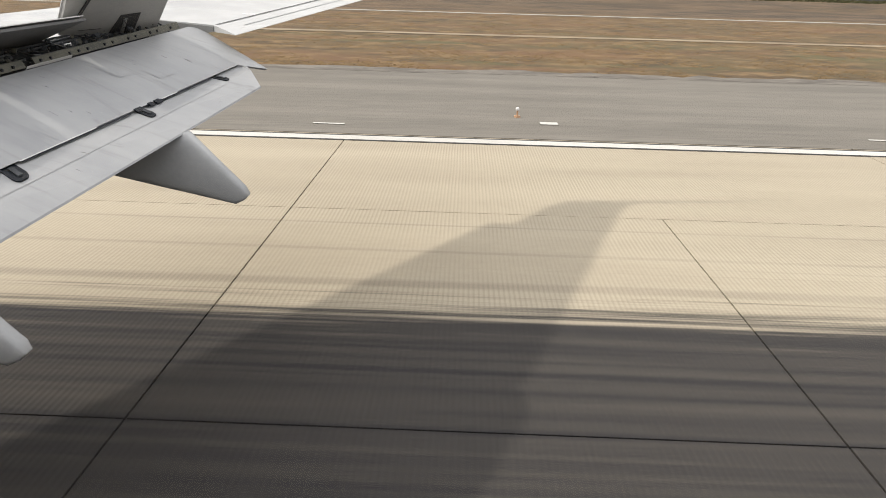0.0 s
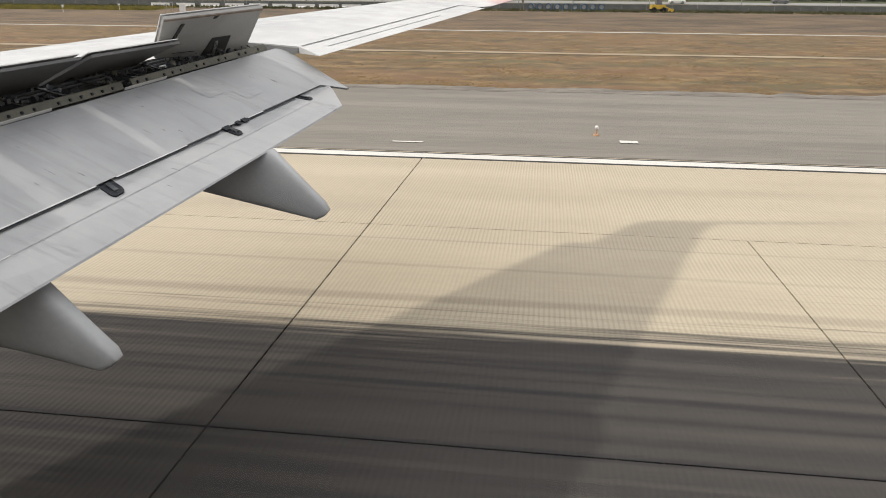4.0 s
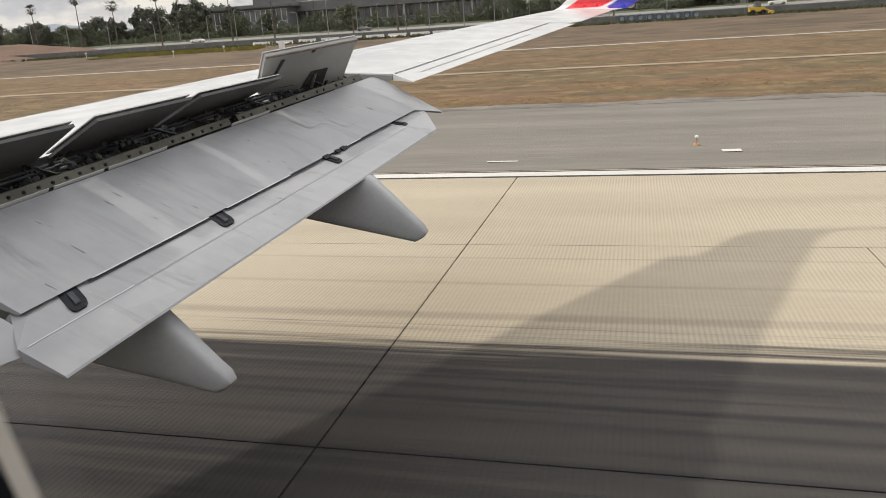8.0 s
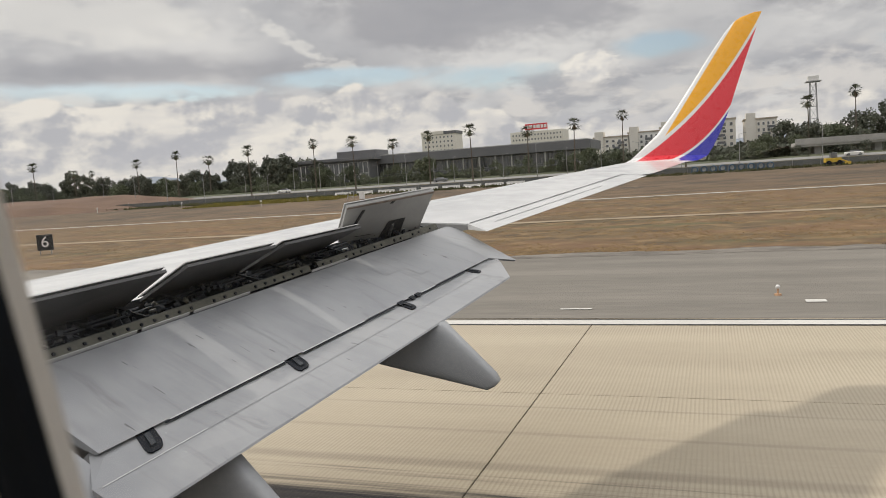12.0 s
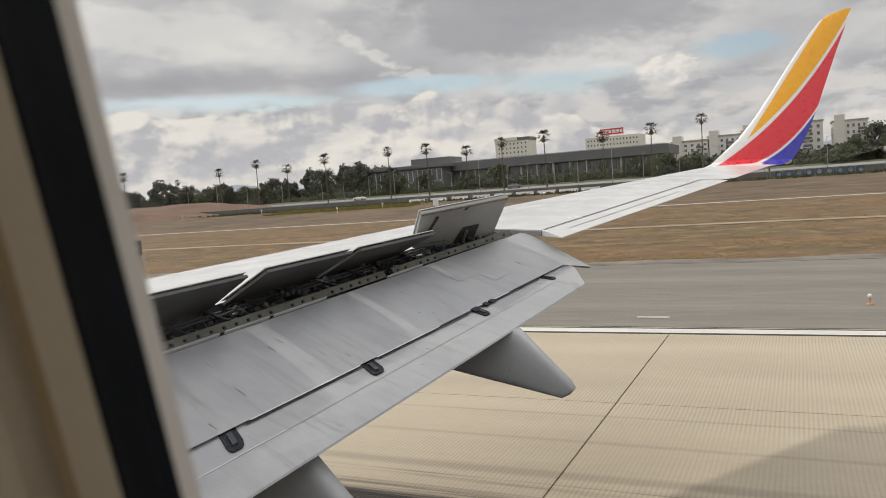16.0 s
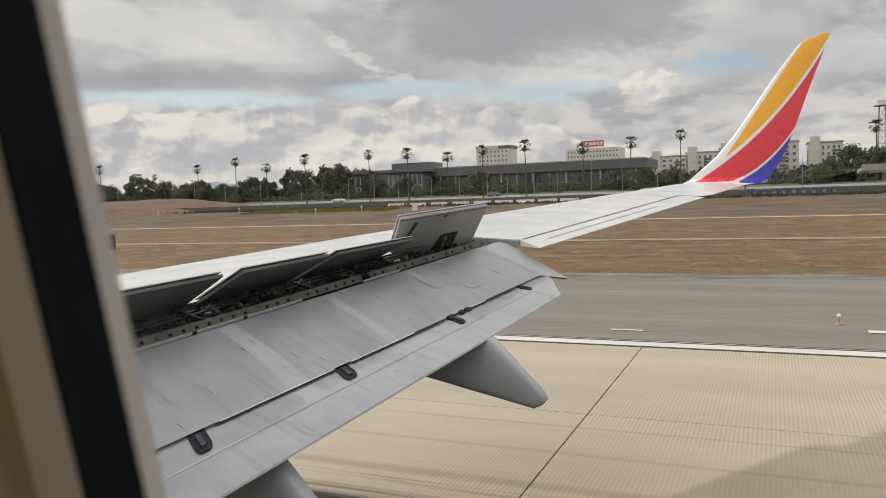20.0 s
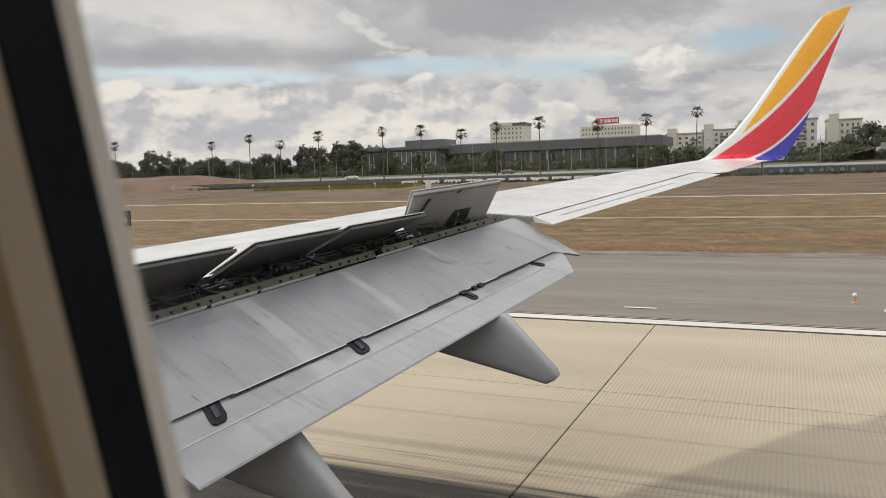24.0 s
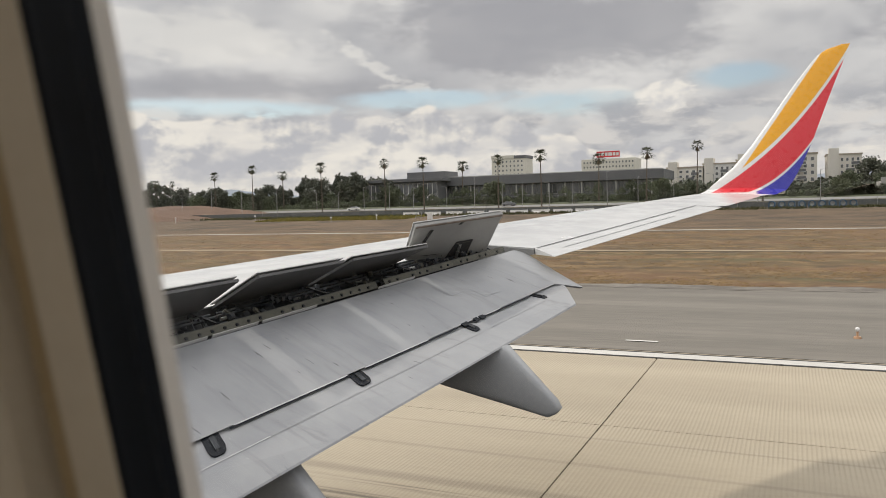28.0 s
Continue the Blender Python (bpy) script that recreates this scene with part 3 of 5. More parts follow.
def build_ground():
    ys = [-4500, -300, 21.0, 37.0, 60, 90, 120, 130, 138, 146, 154, 162, 170, 178, 186, 194, 202, 206, 214, 221, 228, 236, 254, 300, 600, 4700]
    xs = [-4500, -900, -500, -300, -200, -120, -60, 0, 60, 120, 300, 900, 4500]
    verts = [(x, y, rise(x, y) - 0.05) for y in ys for x in xs]
    n = len(xs)
    faces = [(j * n + i, j * n + i + 1, (j + 1) * n + i + 1, (j + 1) * n + i) for j in range(len(ys) - 1) for i in range(n - 1)]
    setting("ground", mesh_from(verts, faces, True), M["grass"], "dry golden airfield grass with green and bare patches", "ground")
    setting("runway_shoulder", sheet(-1500, 1500, 21.28, 37.4, -0.006, 60, 4), M["asphalt"], "weathered tan asphalt runway shoulder", "runway shoulder")
    rim = random.Random(3)
    xs = np.arange(-260, 160, 0.55)
    near = 36.9 + 0.25 * np.array([noise.noise((x * 0.2, 0, 0)) for x in xs])
    far = 38.7 + np.array([0.8 * noise.noise((x * 0.25, 5, 0)) + 0.8 * noise.noise((x * 0.9, 9, 0)) for x in xs])
    verts = [(x, a, 0.004) for x, a in zip(xs, near)] + [(x, b, 0.0) for x, b in zip(xs, far)]
    n = len(xs)
    setting("gravel_verge", mesh_from(verts, [(i, i + 1, n + i + 1, n + i) for i in range(n - 1)]), M["gravel"], "dark broken gravel verge beside the shoulder", "verge")
    for name, y, half, wob, label in (("dirt_track", 66.2, 1.0, 0.5, "pale worn dirt track through the grass"), ("service_road", 114.5, 1.3, 0.1, "pale narrow concrete service road")):
        xs = np.arange(-420, 200, 2.0)
        verts = []
        for x in xs:
            c = y + wob * noise.noise((x * 0.06, y, 0))
            h = half * (1 + 0.5 * wob * noise.noise((x * 0.4, y, 3)))
            verts += [(x, c - h, -0.02), (x, c + h, -0.02)]
        setting(name, mesh_from(verts, [(2 * i, 2 * i + 2, 2 * i + 3, 2 * i + 1) for i in range(len(xs) - 1)]), M["dirt_track" if half < 1.2 else "concrete"], label, "track")


def strip(name, x0, x1, y0, y1, z, material, label, category):
    return setting(name, sheet(x0, x1, y0, y1, z, max(1, int((x1 - x0) / 25)), 1), M[material], label, category)


def build_lines():
    strip("edge_line", -1400, 1400, 20.38, 20.92, 0.012, "line_paint", "white painted runway edge line", "runway marking")
    strip("edge_border", -1400, 1400, 20.24, 20.375, 0.010, "tar", "thin black border of the edge line", "runway marking")
    strip("edge_border", -1400, 1400, 20.925, 21.06, 0.010, "tar", "thin black border of the edge line", "runway marking")
    for x, y in ((2.4, 23.6), (-16.0, 23.8), (20.5, 23.7)):
        strip("marker_plate", x, x + 0.55, y, y + 0.42, 0.014, "line_paint", "small white painted marker on the shoulder", "marker")
    for x, y in ((-4.5, 22.6), (12.0, 22.6)):
        strip("marker_dash", x, x + 0.95, y, y + 0.16, 0.014, "line_paint", "short white painted dash on the shoulder", "marker")


build_ground()
build_lines()

# ---------- the airliner ----------
airliner = thing("airliner", Matrix.Identity(4), "white airliner on the runway with grey flaps down and spoilers raised", "aeroplane")
SWEEP = 0.26


def on(k, y, z):
    """A point of the wing: k metres ahead of the sweep line, y out from the seat, z from eye height."""
    return Vector((-k + SWEEP * y, y, z + EYE))


def chord(y):
    return 1.25 + 0.26 * (15.5 - y)


def wing_z(y):
    return -1.235 + 0.0885 * y


def thick(s):
    return 10 * (0.2969 * math.sqrt(s) - 0.126 * s - 0.3516 * s * s + 0.2843 * s**3 - 0.1036 * s**4)


def wing_top(y, s):
    c = chord(y)
    return on(4.29 + c * (1 - s), y, wing_z(y) + (-0.028 + 0.0012 * y) * (1 - s) * c + 0.045 * c * thick(s))


def wing_bottom(y, s):
    c = chord(y)
    return on(4.29 + c * (1 - s), y, wing_z(y) + (-0.028 + 0.0012 * y) * (1 - s) * c - c * (0.06 - 0.042 * s) * thick(s) - 0.004)


def share(y, k):
    """How far back on the chord the line k lies."""
    return 1 - (k - 4.29) / chord(y)


FLAP_END = 8.12
HINGE = 5.42


def build_wing():
    nose = [0.0, 0.005, 0.015, 0.035, 0.07, 0.12, 0.19, 0.27, 0.36, 0.45, 0.55]
    ys = [-1.0, 0.6, 2.0, 3.4, 4.6, 5.8, 7.0, FLAP_END]
    rows = []
    for y in ys:
        end = share(y, HINGE)
        ss = [s * end / 0.55 for s in nose]
        rows.append([wing_bottom(y, s) for s in reversed(ss)] + [wing_top(y, s) for s in ss[1:]])
    part("inner_wing", skin(rows, caps=True), M["white_paint"], airliner, "white painted wing box ahead of the spoilers", True)
    for y0, y1 in ((2.2, 5.0), (5.05, 7.9), (7.95, 10.8), (10.85, 13.6)):
        rows = []
        for y in np.linspace(y0, y1, 4):
            front = [(0.10, 0.03), (0.02, -0.02), (-0.22, -0.10), (-0.40, -0.22), (-0.44, -0.34), (-0.38, -0.40), (-0.36, -0.33), (-0.20, -0.17), (0.0, -0.09)]
            size = 0.55 + 0.45 * (15.5 - y) / 13
            rows.append([wing_top(y, 0.0) + Vector((u * size, 0, v * size)) for u, v in front])
        part("slat", skin(rows, close=True, caps=True), M["bare_metal"], airliner, "bare metal slat lowered ahead of the leading edge", True)
    full = nose + [0.65, 0.75, 0.84, 0.92]
    rows = []
    for y in [FLAP_END, 9.0, 10.0, 11.0, 12.0, 13.0, 14.0, 14.8]:
        last = 1.0 if y > 12.75 else share(y, 4.72)
        ss = [s for s in full if s < last - 0.03] + [last - 0.02, last]
        ss = list(np.interp(np.linspace(0, 1, 18), np.linspace(0, 1, len(ss)), ss))
        rows.append([wing_bottom(y, s) for s in reversed(ss)] + [wing_top(y, s) for s in ss[1:]])
    wing = part("outer_wing", skin(rows, caps=True), M["white_paint"], airliner, "glossy white outer wing panel", True)
    rows = []
    for y in [FLAP_END + 0.004, 9.0, 10.0, 11.0, 12.0, 12.68]:
        # the inner end is cut on the slant
        ends = [(y - (0.85 * (4.719 - k) if y < 8.5 else 0.0), k) for k in (4.719, 4.55, 4.42, 4.29)]
        rows.append([wing_bottom(v, share(v, k)) for v, k in reversed(ends)] + [wing_top(v, share(v, k)) for v, k in ends])
    aileron = part("aileron", skin(rows, close=True, caps=True), M["white_paint"], airliner, "white aileron along the trailing edge")
    line = [wing_top(y, share(y, 4.71)) + Vector((0, 0, 0.004)) for y in (FLAP_END + 0.02, 9.0, 10.0, 11.0, 12.0, 12.7)]
    part("hinge_gap", skin([line, [p + Vector((0.022, 0, 0.001)) for p in line]]), M["bay_dark"], aileron, "dark hinge gap of the aileron")
    line = [wing_top(12.70, s) + Vector((0, 0, 0.004)) for s in np.linspace(share(12.7, 4.71), 0.99, 5)]
    part("hinge_gap", skin([line, [p + Vector((0, 0.03, 0.001)) for p in line]]), M["bay_dark"], aileron, "dark gap at the aileron's end")
    line = [on(4.50, y, wing_z(y) + 0.021) for y in (8.3, 9.5, 10.5, 11.4)]
    part("tab_gap", skin([line, [p + Vector((0.017, 0, 0.001)) for p in line]]), M["panel_grey"], aileron, "thin grey gap of the aileron tab")
    # panel seams on the upper skin
    for y0, y1, s0, s1 in ((10.2, 10.2, 0.25, 0.72), (12.9, 12.9, 0.2, 0.8), (6.3, 9.8, 0.34, 0.42), (11.4, 11.4, 0.3, 0.7), (9.0, 9.0, 0.3, 0.6)):
        pts = [wing_top(y0 + (y1 - y0) * i / 8, s0 + (s1 - s0) * i / 8) + Vector((0, 0, 0.003)) for i in range(9)]
        part("skin_seam", skin([pts, [p + Vector((0.006, 0.006, 0)) for p in pts]]), M["fairing_grey"], wing, "thin grey seam between skin panels")


def build_winglet():
    stations = [(14.8, 0.02, None, None), (15.12, 0.085, -1.66, -0.25), (15.30, 0.17, -1.50, -0.07), (15.37, 0.36, -1.29, 0.05), (15.44, 0.62, -1.00, 0.18), (15.56, 1.02, -0.68, 0.345),
                (15.68, 1.42, -0.41, 0.48), (15.80, 1.80, -0.17, 0.61), (15.92, 2.18, 0.08, 0.745), (16.02, 2.50, 0.31, 0.865), (16.08, 2.68, 0.455, 0.925), (16.11, 2.77, 0.60, 0.955), (16.135, 2.845, 0.86, 0.985)]
    rows = []
    for y, z, x0, x1 in stations:
        if x0 is None:
            ss = [0.0, 0.02, 0.08, 0.2, 0.4, 0.65, 0.85, 1.0]
            rows.append([wing_bottom(y, s) for s in reversed(ss)] + [wing_top(y, s) for s in ss[1:]])
            continue
        c = x1 - x0
        lean = min(max((z - 0.08) / 0.5, 0.0), 1.0)      # from lying flat to standing
        out = Vector((0, 0.96 * lean, -1 + 0.75 * lean)).normalized()
        ss = [0.0, 0.02, 0.08, 0.2, 0.4, 0.65, 0.85, 1.0]
        body = [Vector((x0 + c * s, y, z + EYE)) + out * 0.05 * c * thick(s) for s in reversed(ss)]
        body += [Vector((x0 + c * s, y, z + EYE)) - out * 0.04 * c * thick(s) for s in ss[1:]]
        rows.append(body)
    winglet = part("winglet", skin(rows, caps=True), M["livery"], airliner, "upswept winglet striped yellow, red and blue with white lines", True)
    lamp = bmesh.new()
    bmesh.ops.create_uvsphere(lamp, u_segments=10, v_segments=6, radius=0.05, matrix=Matrix.LocRotScale((-0.17, 15.36, 0.13 + EYE), None, (1.6, 0.7, 0.9)))
    part("tail_light", lamp, M["bare_metal"], winglet, "small clear rear position light", True)


def build_flaps():
    # main flap: rounded nose, arched top, sharp trailing edge, tip drawn out
    def profile(y, k0, z0, k1, z1):
        top = []
        for i in range(9):
            t = i / 8
            top.append(on(k0 + (k1 - k0) * t, y, z0 + (z1 - z0) * t + 0.085 * t * (1 - t) * (1.5 - t) + 0.025 * (1 - t)))
        low = [on(k0 + (k1 - k0) * t, y, z0 + (z1 - z0) * t - 0.10 * (1 - t) - 0.02) for t in (0.97, 0.6, 0.25, 0.02)]
        return top + low

    def front(y):
        return -1.405 + 0.1080 * y

    def rear(y):
        return -1.860 + 0.137 * y

    rows = []
    for y in (3.30, 4.0, 4.9, 5.8, 6.6, 7.2, 7.35):
        rows.append(profile(y, 4.97, front(y), 4.20, rear(y)))
    main = part("main_flap", skin(rows, close=True, caps=True), M["flap_grey"], airliner, "scuffed light grey main flap, fully lowered", True)
    rows = []
    for y, k1, drop in ((7.352, 4.20, 0.0), (7.60, 4.20, 0.0), (7.74, 3.98, 0.0), (7.92, 4.34, 0.0), (FLAP_END, 4.70, 0.0)):
        f = (4.97 - k1) / 0.77
        rows.append(profile(y, 4.97, front(y) - drop, k1, front(y) + (rear(y) - front(y)) * f - drop))
    def on_main(y, t):
        z0, z1 = front(y), rear(y)
        return on(4.97 + (4.20 - 4.97) * t, y, z0 + (z1 - z0) * t + 0.085 * t * (1 - t) * (1.5 - t) + 0.025 * (1 - t))

    def plate(name, y0, y1, t0, t1, mat, label, lift):
        ts = np.linspace(t0, t1, 6)
        part(name, skin([[on_main(y, t) + Vector((0, 0, lift)) for t in ts] for y in (y0, y1)]), M[mat], main, label)

    for y0, y1, t0, t1 in ((6.42, 6.62, 0.30, 0.55), (6.70, 6.90, 0.55, 0.76)):
        plate("access_panel", y0, y1, t0, t1, "flap_grey", "square access panel", 0.004)
    for y in (4.86, 6.64):
        plate("skin_joint", y, y + 0.003, 0.08, 0.97, "panel_grey", "fine joint between flap skins", 0.0035)
    rnd = random.Random(14)
    for i in range(9):
        y, t = rnd.uniform(3.5, 7.2), rnd.uniform(0.12, 0.9)
        wide, long = rnd.uniform(0.002, 0.005), rnd.uniform(0.03, 0.12)
        plate("scuff", y, y + wide, t, t + long, "shade_scuff_grey", "dark scuff in the paint", 0.003)
    for t in (0.2,):
        for y0, y1 in ((3.35, 4.84), (4.88, 6.62), (6.66, 7.33)):
            ys = np.linspace(y0, y1, 6)
            part("rivet_line", skin([[on_main(y, t) + Vector((0, 0, 0.003)) for y in ys], [on_main(y, t + 0.004) + Vector((0, 0, 0.003)) for y in ys]]), M["panel_grey"], main, "faint riveted seam")
    part("flap_tip", skin(rows, close=True, caps=True), M["flap_grey"], main, "pointed outer end of the flap")
    rows = []
    for y in (3.20, 4.2, 5.2, 6.2, 7.15):
        row = []
        for k, share_, dz in ((4.36, 0.0, -0.03), (4.30, 0.0, 0.02), (4.19, 0.0, 0.005), (4.02, 0.40, 0.02), (3.75, 1.0, 0.0), (3.74, 1.0, -0.012), (4.0, 0.45, -0.045), (4.30, 0.0, -0.08)):
            out = min(y + 1.3 * (k - 3.75), 7.74) if y > 7.0 else y + (-0.10 if k < 4.1 else 0.12) * (y < 3.3)      # the ends are cut on the slant
            a, b = rear(out) - 0.030, -2.218 + 0.1763 * out
            row.append(on(k, out, a + (b - a) * share_ + dz))
        rows.append(row)
    aft = part("aft_flap", skin(rows, close=True, caps=True), M["flap_grey"], airliner, "light grey aft flap under the main flap")
    def seam(y):
        return on(4.0, y, rear(y) - 0.035 + (-2.218 + 0.1763 * y - rear(y) + 0.035) * 0.45 + 0.028)

    for y0, y1, mat, label in ((3.14, 3.84, "white_paint", "bare worn seam along the aft flap"), (3.86, 7.05, "panel_grey", "dull grey seam along the aft flap")):
        line = [seam(y) for y in np.linspace(y0, y1, 6)]
        part("wear_line", skin([line, [p + Vector((0.006, 0, -0.002)) for p in line]]), M[mat], aft, label)
    # inboard flap between the kink and the body
    rows = []
    for y in (0.45, 1.4, 2.4, 3.24):
        rows.append(profile(y, 4.97 + 0.22 * (3.3 - y), front(3.3) - 0.07 * (3.3 - y), 3.98 + 0.2 * (3.3 - y), rear(3.3) - 0.16 - 0.05 * (3.3 - y)))
    part("inner_flap", skin(rows, close=True, caps=True), M["flap_grey"], airliner, "light grey inner flap beside the body", True)
    # white strips imitate the light seen in the slot ahead of the flap
    for y0, y1 in ((3.4, 4.28), (4.32, 4.72), (4.76, 5.3), (6.02, 6.5)):
        part("slot_lip", slab_of([on(5.0, y0, front(y0) + 0.02), on(5.0, y1, front(y1) + 0.02), on(4.985, y1, front(y1) + 0.048), on(4.985, y0, front(y0) + 0.048)], 0.006), M["white_paint"], airliner, "pale strip painted as light in the flap slot")
    # dark hinge cutouts in the aft flap, just behind the main flap's edge
    def on_aft(y, v):
        a, b = rear(y) - 0.030, -2.218 + 0.1763 * y
        return on(4.19 + (3.75 - 4.19) * v, y, a + (b - a) * v + 0.07 * v * (1 - v) + 0.010)

    for y, wide in ((3.59, 0.120), (4.80, 0.125), (6.12, 0.090), (7.20, 0.080)):
        outline = [(-0.50, -0.10), (-0.50, 0.24), (-0.42, 0.32), (-0.26, 0.36), (0.26, 0.36), (0.42, 0.32), (0.50, 0.24), (0.50, -0.10)]
        rows = [[on_aft(y + wide * u - 0.22 * v, v) + Vector((0, 0, lift)) for u, v in outline] for lift in (-0.004, 0.004)]
        fit = part("hinge_cutout", skin(rows, close=True, caps=True), M["rubber"], airliner, "black rounded hinge cutout in the flap")
        rows = [[on_aft(y + wide * u - 0.22 * v, v) + Vector((0, 0, lift)) for u, v in ((-0.16, 0.02), (-0.14, 0.27), (0.14, 0.27), (0.16, 0.02))] for lift in (0.0, 0.014)]
        part("hinge_arm", skin(rows, close=True, caps=True), M["bay_metal"], fit, "dark grey hinge arm")
    # black strips imitate the dark gap between the flaps; the slot itself is closed
    for y0, y1 in ((3.72, 4.74), (4.9, 6.0), (6.2, 7.12)):
        ys = np.linspace(y0, y1, 8)
        part("slot_seal", skin([[on(4.196, y, rear(y) - 0.004) for y in ys], [on(4.182, y, rear(y) - 0.012) for y in ys]]), M["rubber"], main, "black strip painted as the flap slot's shade")
    # white strips stand in for sunlight showing through the gap behind the flap
    for y0, y1 in ((3.76, 4.72), (4.90, 5.62), (6.4, 6.62)):
        a = [on(4.205, y0 + (y1 - y0) * i / 6, rear(y0 + (y1 - y0) * i / 6) + 0.002) for i in range(7)]
        part("edge_strip", skin([a, [p + Vector((0.014, 0, -0.006)) for p in a]]), M["white_paint"], main, "white strip painted as light through the flap slot")
    for y0, y1 in ((6.05, 6.13), (6.22, 6.27), (6.30, 6.36)):
        part("edge_clip", slab_of([on(4.20, y0, rear(y0) + 0.012), on(4.20, y1, rear(y1) + 0.012), on(4.16, y1, rear(y1) - 0.01), on(4.16, y0, rear(y0) - 0.01)], 0.008), M["rubber"], main, "black edge clip")


def build_fairings():
    for y, x_tip, z_tip, long, wide in ((5.98, -1.72, -1.655, 2.0, 0.14), (3.90, -2.45, -2.045, 2.1, 0.15)):
        rows = []
        for d in (long, 1.5, 1.05, 0.7, 0.45, 0.2, 0.10, 0.03, 0.0):
            top = z_tip + 0.02 + (1.02 * d if d < 0.45 else 0.459 + 0.17 * (d - 0.45)) - (0.03 if d == 0.0 else 0.0)
            low = z_tip - 0.115 + 0.225 * d + (0.09 if d == 0.0 else 0.05 if d == 0.03 else 0.0)
            w = wide * (0.42 + 0.58 * min(1.0, d / 0.9)) * (0.7 if d == 0.0 else 1.0)
            ring = []
            for i in range(24):
                a = 2 * math.pi * i / 24
                u, v = math.cos(a), math.sin(a)
                u = math.copysign(abs(u) ** 0.38, u) * (1.0 - 0.30 * max(v, 0.0))
                v = math.copysign(abs(v) ** 0.42, v)
                ring.append(Vector((x_tip - d, y + w * u, EYE + (top + low) / 2 + (top - low) / 2 * v)))
            rows.append(ring)
        part("track_fairing", skin(rows, close=True, caps=True), M["fairing_grey"], airliner, "smooth grey canoe-shaped flap track fairing", True)


def build_spoilers():
    rnd = random.Random(8)

    def hinge(y):
        p = wing_top(y, share(y, HINGE - 0.03))
        return p + Vector((0, 0, 0.004))

    # three inner panels raised a little, their shade put into a darker underside colour
    for y0, y1, lap0, lap1 in ((3.05, 4.445, 0.0, 0.06), (4.475, 5.44, 0.085, 0.03), (5.465, 6.45, 0.04, 0.0)):
        a, b = hinge(y0 + 0.15 + lap0 * 0.5), hinge(y1 + 0.15 - lap1)
        top = partial(lambda y: on(4.8, y, -0.753 + 0.0619 * y))
        c, d = top(y1 - lap1), top(y0 + lap0)
        panel = part("spoiler", slab_of([a, b, c, d], 0.022), M["shade_scuff_grey"], airliner, "raised spoiler panel, underside coloured dark as if shaded")
        part("upper_skin", slab_of([p + Vector((-0.008, 0, 0.014)) for p in (a, b, c, d)], -0.008), M["white_paint"], panel, "white upper face of the spoiler")
    # outer panel raised high
    a, b, c, d = on(5.15, 6.62, -0.40), on(5.12, 7.80, -0.49), on(4.8, 7.65, -0.064), on(4.8, 6.28, -0.150)
    a, b = a + (a - d) * 0.40, b + (b - c) * 0.06
    panel = part("spoiler", curved_slab(a, b, c, d, 0.028), M["spoiler_under"], airliner, "outer spoiler panel raised high, grey underneath")
    part("upper_skin", curved_slab(*[p + Vector((-0.012, 0, 0.012)) for p in (a, b, c, d)], -0.008), M["white_paint"], panel, "white upper face of the spoiler")
    n = (b - a).cross(d - a).normalized() * 0.032
    if n.x < 0:
        n = -n

    def face(u, v):
        return (a + (b - a) * u) * (1 - v) + (d + (c - d) * u) * v + n

    part("edge_seal", slab_of([face(0, 0.965), face(1, 0.965), face(1, 1.0), face(0, 1.0)], 0.006), M["worn_edge"], panel, "worn brownish trailing edge")
    part("cutout", slab_of([face(0.48, 0.02), face(0.74, 0.02), face(0.74, 0.46), face(0.54, 0.43)], 0.004), M["bay_dark"], panel, "dark actuator cutout")
    part("actuator", tube(face(0.6, 0.35), on(5.25, 7.45, -0.62), 0.02, 0.02), M["bare_metal"], panel, "steel actuator rod")
    for u0, v0, u1, v1 in ((0.10, 0.35, 0.17, 0.85), (0.47, 0.90, 0.50, 0.98), (0.16, 0.12, 0.36, 0.14)):
        part("seal_strip", slab_of([face(u0, v0), face(u0 + 0.03, v0), face(u1 + 0.03, v1), face(u1, v1)], 0.005), M["bay_dark"], panel, "dark rubber strip")

    # bay below the spoilers: spar wall, floor, perforated beam, fittings; shade coloured in
    def beam(y):
        return -1.318 + 0.1043 * y

    ys = [2.6, 3.6, 4.6, 5.6, 6.6, 7.6, FLAP_END]
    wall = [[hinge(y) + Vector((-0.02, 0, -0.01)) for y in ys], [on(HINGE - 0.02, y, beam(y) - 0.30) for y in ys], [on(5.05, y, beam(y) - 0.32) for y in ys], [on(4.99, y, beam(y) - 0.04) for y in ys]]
    bay = part("spoiler_bay", skin(wall), M["bay_dark"], airliner, "open bay behind the rear spar, its shade coloured near black")
    for y0, y1 in ((2.8, 6.02), (6.12, 8.0)):
        quad = [on(5.0, y0, beam(y0) - 0.032), on(5.0, y1, beam(y1) - 0.032), on(5.03, y1, beam(y1) + 0.026), on(5.03, y0, beam(y0) + 0.026)]
        rail = part("perforated_beam", slab_of(quad, 0.012), M["primer"], airliner, "olive primed beam with a row of round holes")
        y = y0 + 0.06
        while y < y1 - 0.05:
            if rnd.random() < 0.86:
                p = on(5.006, y, beam(y) - 0.003)
                part("hole", tube(p + Vector((-0.02, 0, 0)), p + Vector((0.014, 0.0, 0)), 0.013, 0.013, 8), M["rubber"], rail)
            y += 0.105
    # ribs, actuators, bent hoses, cranks and small brackets, station by station
    def hose(points, r, mat, label):
        bm = bmesh.new()
        for p, q in zip(points, points[1:]):
            tube(p, q, r, r, 7, bm)
        part("hose", bm, M[mat], bay, label)

